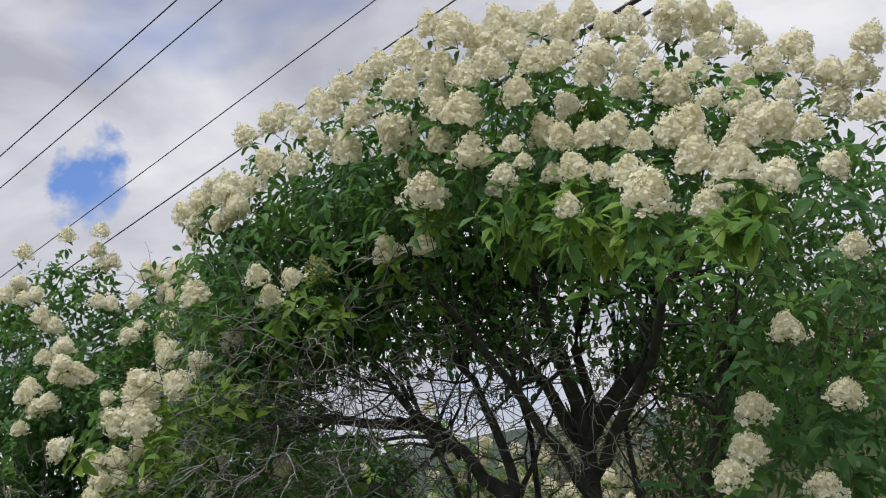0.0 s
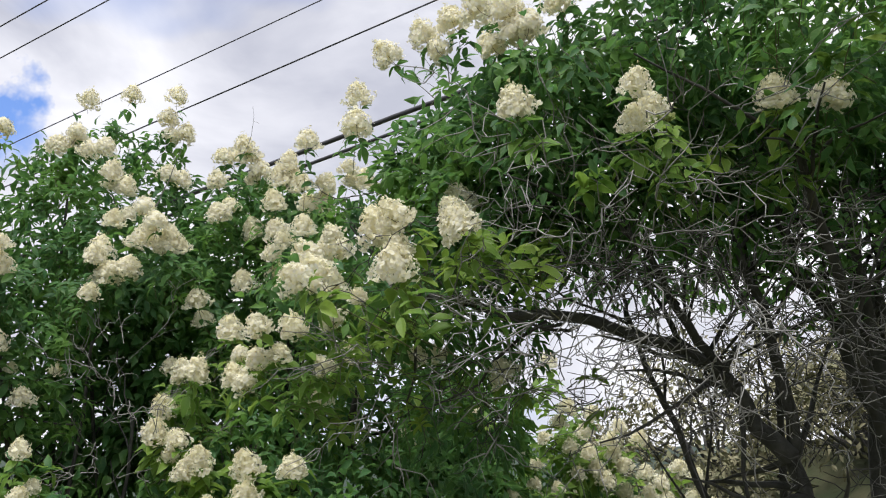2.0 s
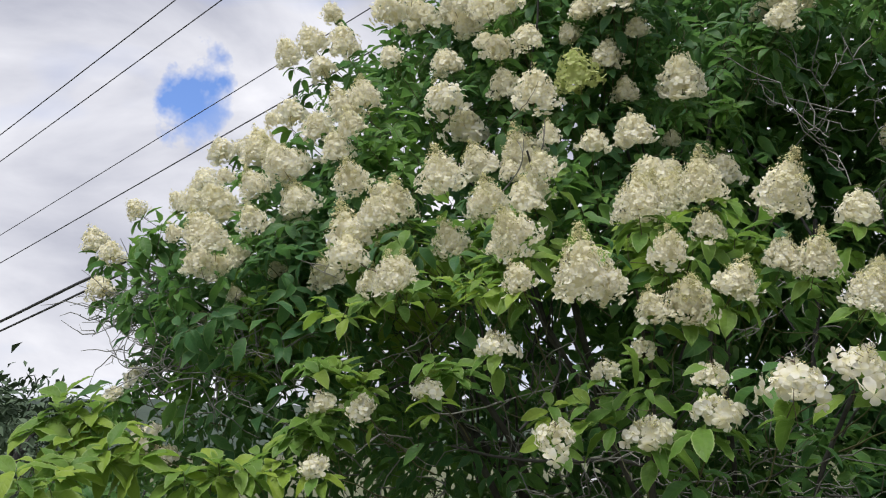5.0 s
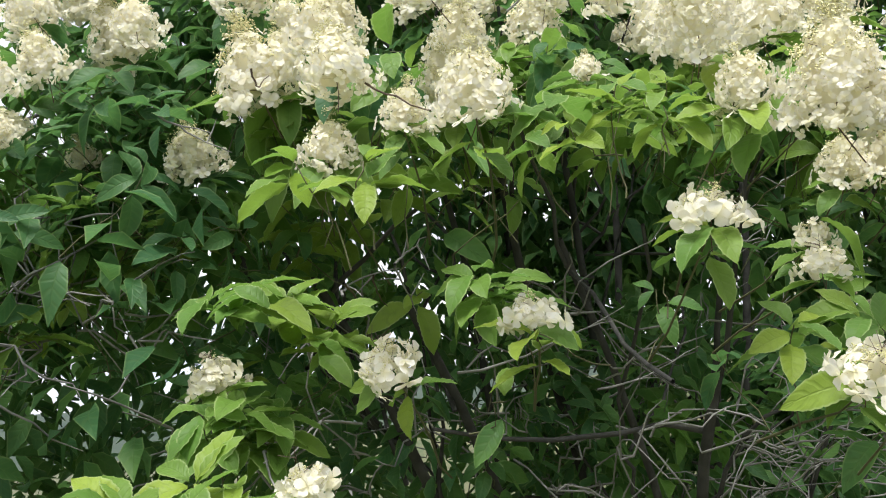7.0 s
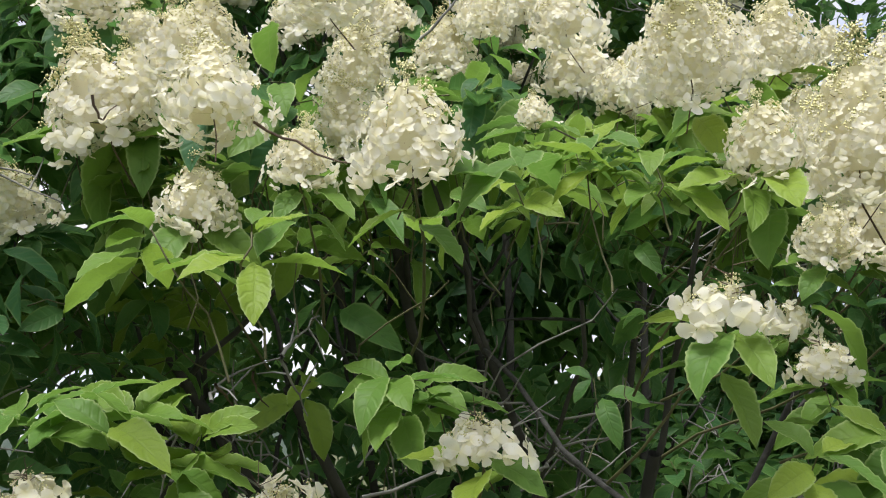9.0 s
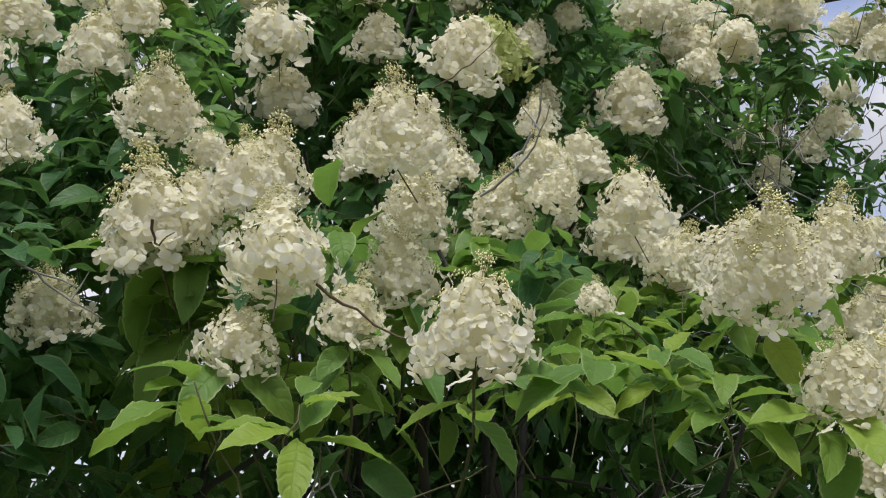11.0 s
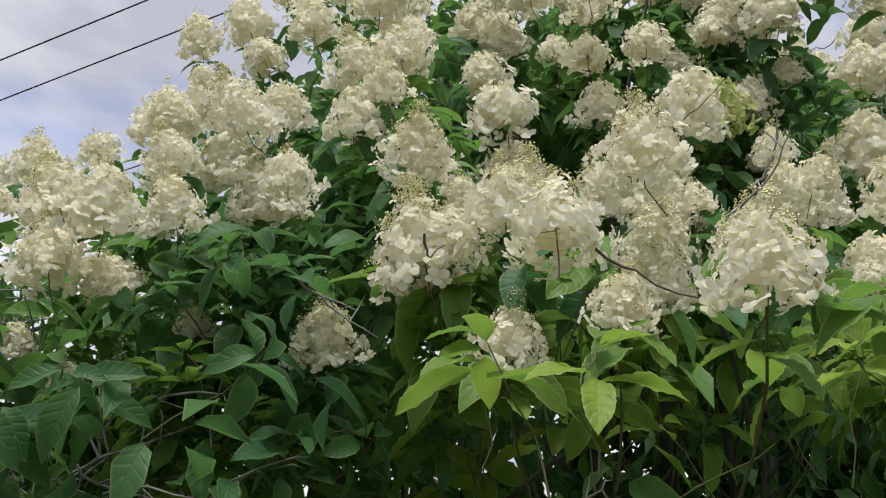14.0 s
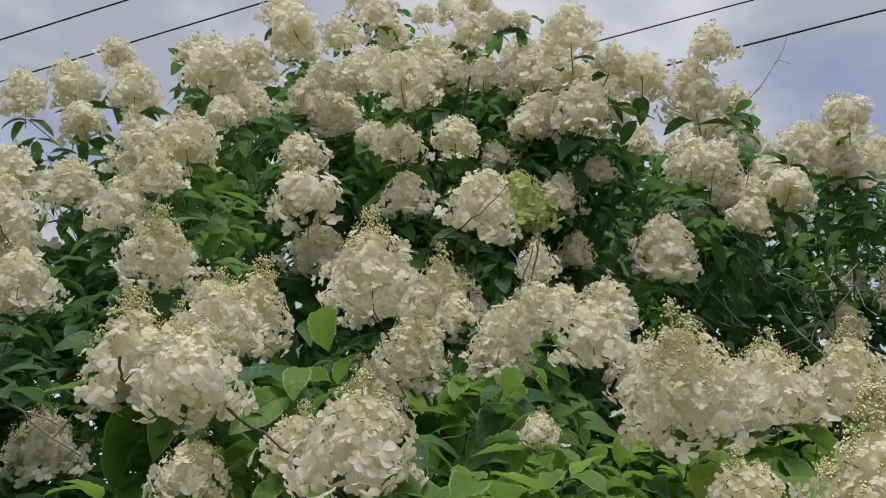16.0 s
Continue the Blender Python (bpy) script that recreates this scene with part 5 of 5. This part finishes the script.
bush("hydrangea_bush", E0, "lower hydrangea bush beyond, bright green with white heads", "bush", GROUP, [(x, y - 0.05, z, w * 0.76) for x, y, z, w in HEADS_FAR],
     [(1.2, 6.5, 1.7, 0.6, 0.4, 0.55, 60, 300), (2.2, 7.1, 1.7, 0.8, 0.4, 0.5, 80, 500), (3.1, 7.6, 1.35, 0.7, 0.4, 0.5, 60, 400)],
     [((2.0, 7.3, E0[2]), (1.3, 6.7, 1.7), 0.04), ((2.05, 7.3, E0[2]), (2.5, 7.2, 1.7), 0.04)], core=(2.0, 8.2, 0.8), coarse=1, fresh_lit_if=lambda p: True, head_leaf=0.12, fill=4)


# ---- shrubs further off ----
def shrub(base, size, count, mat, leaf, label, category, height):
    """A leafy shrub of many clumps on several thin stems."""
    base = at_ground(*base)
    root = new("shrub")
    root.location = base
    tagged(root, label, category, group="shrubs beyond the hydrangeas")
    leaves = Leaves()
    clumps = [np.array([rng.normal(0, size * 0.36), rng.normal(0, size * 0.30), height * rng.uniform(0.15, 0.95) ** 0.8]) for _ in range(26)]
    for _ in range(count):
        c = clumps[int(rng.integers(0, len(clumps)))]
        d = unit(rng.normal(0, 1, 3))
        p = np.array(base) + c + d * size * 0.20 * rng.uniform(0.4, 1.0) * (1, 1, 0.8)
        if p[2] < base[2] + 0.05:
            continue
        leaves.add(p, d + rng.normal(0, 0.5, 3), np.array([0, 0, 1.0]) + rng.normal(0, 0.5, 3), leaf * rng.uniform(0.6, 1.2))
    part("foliage", leaves.mesh("foliage", base, 2), mat, root, kind="stuff")
    t = Tubes(5)
    for c in clumps:
        t.add(crooked(np.array(base) + c * (0.1, 0.1, 0), np.array(base) + c, 6, 0.06), np.linspace(0.03, 0.008, 6))
    part("stem", t.mesh("stem", base), M_BARK, root, kind="stuff")


for spot, high in (((4.6, 9.6), 1.5), ((6.0, 8.4), 1.3), ((5.4, 10.8), 1.6), ((7.4, 9.8), 1.5), ((7.4, 7.2), 1.3), ((9.3, 8.2), 1.7), ((9.0, 5.8), 1.6), ((11.5, 8.8), 2.2), ((3.4, 11.0), 1.7)):
    shrub(spot, 2.4, 3600, M_DRY, 0.105, "brownish thin-leaved shrub on the bank", "shrub", high)
for spot, high in (((-8.2, 13.5), 1.8), ((-6.5, 9.8), 2.4), ((-8.6, 10.2), 1.6), ((-5.4, 12.6), 1.4), ((-10.8, 16.5), 2.6), ((-12.5, 14.0), 2.2), ((-6.5, 15.5), 1.5), ((-4.0, 16.0), 1.6), ((-1.5, 15.0), 1.6)):
    shrub(spot, 2.8, 3000, M_FARLEAF, 0.12, "dark green shrub down the slope", "shrub", high)


# ---- single bare twigs among the flowers ----
def bare_twig(radius, a, b, c):
    """A thin bent twig with two short spurs, under the nearest bush."""
    pts = [np.array(p) for p in (a, b, c)]
    u = np.linspace(0, 1, 9)[:, None]
    line = (1 - u) ** 2 * pts[0] + 2 * u * (1 - u) * (2 * pts[1] - 0.5 * (pts[0] + pts[2])) + u ** 2 * pts[2]
    line = line + rng.normal(0, radius * 0.7, line.shape)
    t = Tubes(5)
    t.add(line, np.linspace(radius, radius * 0.35, 9))
    for k in (3, 6) if radius > 0.0025 else ():
        e = line[k] + unit(line[8] - line[0] + rng.normal(0, 0.25, 3)) * 0.06
        t.add(np.array([line[k], (line[k] + e) / 2 + radius, e]), [radius * 0.6, radius * 0.5, radius * 0.3])
    part("bare_twig", t.mesh("bare_twig", B0), M_STALK if radius < 0.0025 else M_TWIG, BUSH_B, "thin bare twig")


for row in TWIGS:
    bare_twig(*row)


# ---- posts behind the bush ----
def post(x, y, high, wide):
    base = at_ground(x, y)
    root = new("fence_post")
    root.location = base
    tagged(root, "weathered grey concrete post with a pale cap", "post", group="posts behind the bush")
    t = Tubes(10)
    t.add([(0, 0, 0), (0, 0, high * 0.5), (0, 0, high - 0.06)], [wide * 0.5, wide * 0.49, wide * 0.48])
    part("shaft", t.mesh("shaft"), M_POST, root)
    t = Tubes(10)
    t.add([(0, 0, high - 0.07), (0, 0, high - 0.03), (0, 0, high + 0.04), (0, 0, high + 0.09), (0, 0, high + 0.11)], [wide * 0.5, wide * 0.54, wide * 0.47, wide * 0.28, 0.004])
    part("cap", t.mesh("cap"), M_CAP, root, "pale domed cap")


post(-1.65, 10.99, 1.80, 0.22)
post(-0.2, 10.47, 1.66, 0.21)


# ---- trees down the slope ----
def tree(x, y, high, wide, count):
    """A broad tree: tapered trunk, limbs and a loose crown of leaf clumps."""
    base = np.array(at_ground(x, y))
    root = new("tree")
    root.location = base
    tagged(root, "dark green broad-leaved tree down the slope", "tree", group="trees down the slope")
    t = Tubes(8)
    top = base + (0, 0, high * 0.8)
    t.add(crooked(base, top, 8, 0.06), np.linspace(0.14, 0.04, 8))
    part("trunk", t.mesh("trunk", base), M_BARK, root)
    leaves, t = Leaves(), Tubes(5)
    for _ in range(34):
        f = rng.uniform(0.3, 1.0)
        a = rng.uniform(0, 6.28)
        reach = wide * 0.5 * math.sin(math.pi * min(0.92, f * 0.86)) * rng.uniform(0.5, 1.1)
        c = base + np.array([reach * math.cos(a), reach * math.sin(a), high * (0.12 + 0.88 * f)])
        t.add(crooked(base + (0, 0, high * f * 0.7), c, 6, 0.06), np.linspace(0.045, 0.008, 6))
        n = count // 34
        for d in rng.normal(0, 1, (n, 3)):
            p = c + d * (0.16, 0.16, 0.11) * wide * 0.55
            leaves.add(p, d + rng.normal(0, 0.5, 3), np.array([0, 0, 1.0]) + rng.normal(0, 0.5, 3), rng.uniform(0.10, 0.2))
    part("limb", t.mesh("limb", base), M_BARK, root, kind="stuff")
    part("crown", leaves.mesh("crown", base, 2), M_FARLEAF, root, kind="stuff")


for row in ((-13.3, 21.0, 5.0, 4.2, 4200), (-10.8, 17.5, 3.9, 3.6, 3600), (-8.2, 12.6, 3.4, 2.8, 3200)):
    tree(*row)
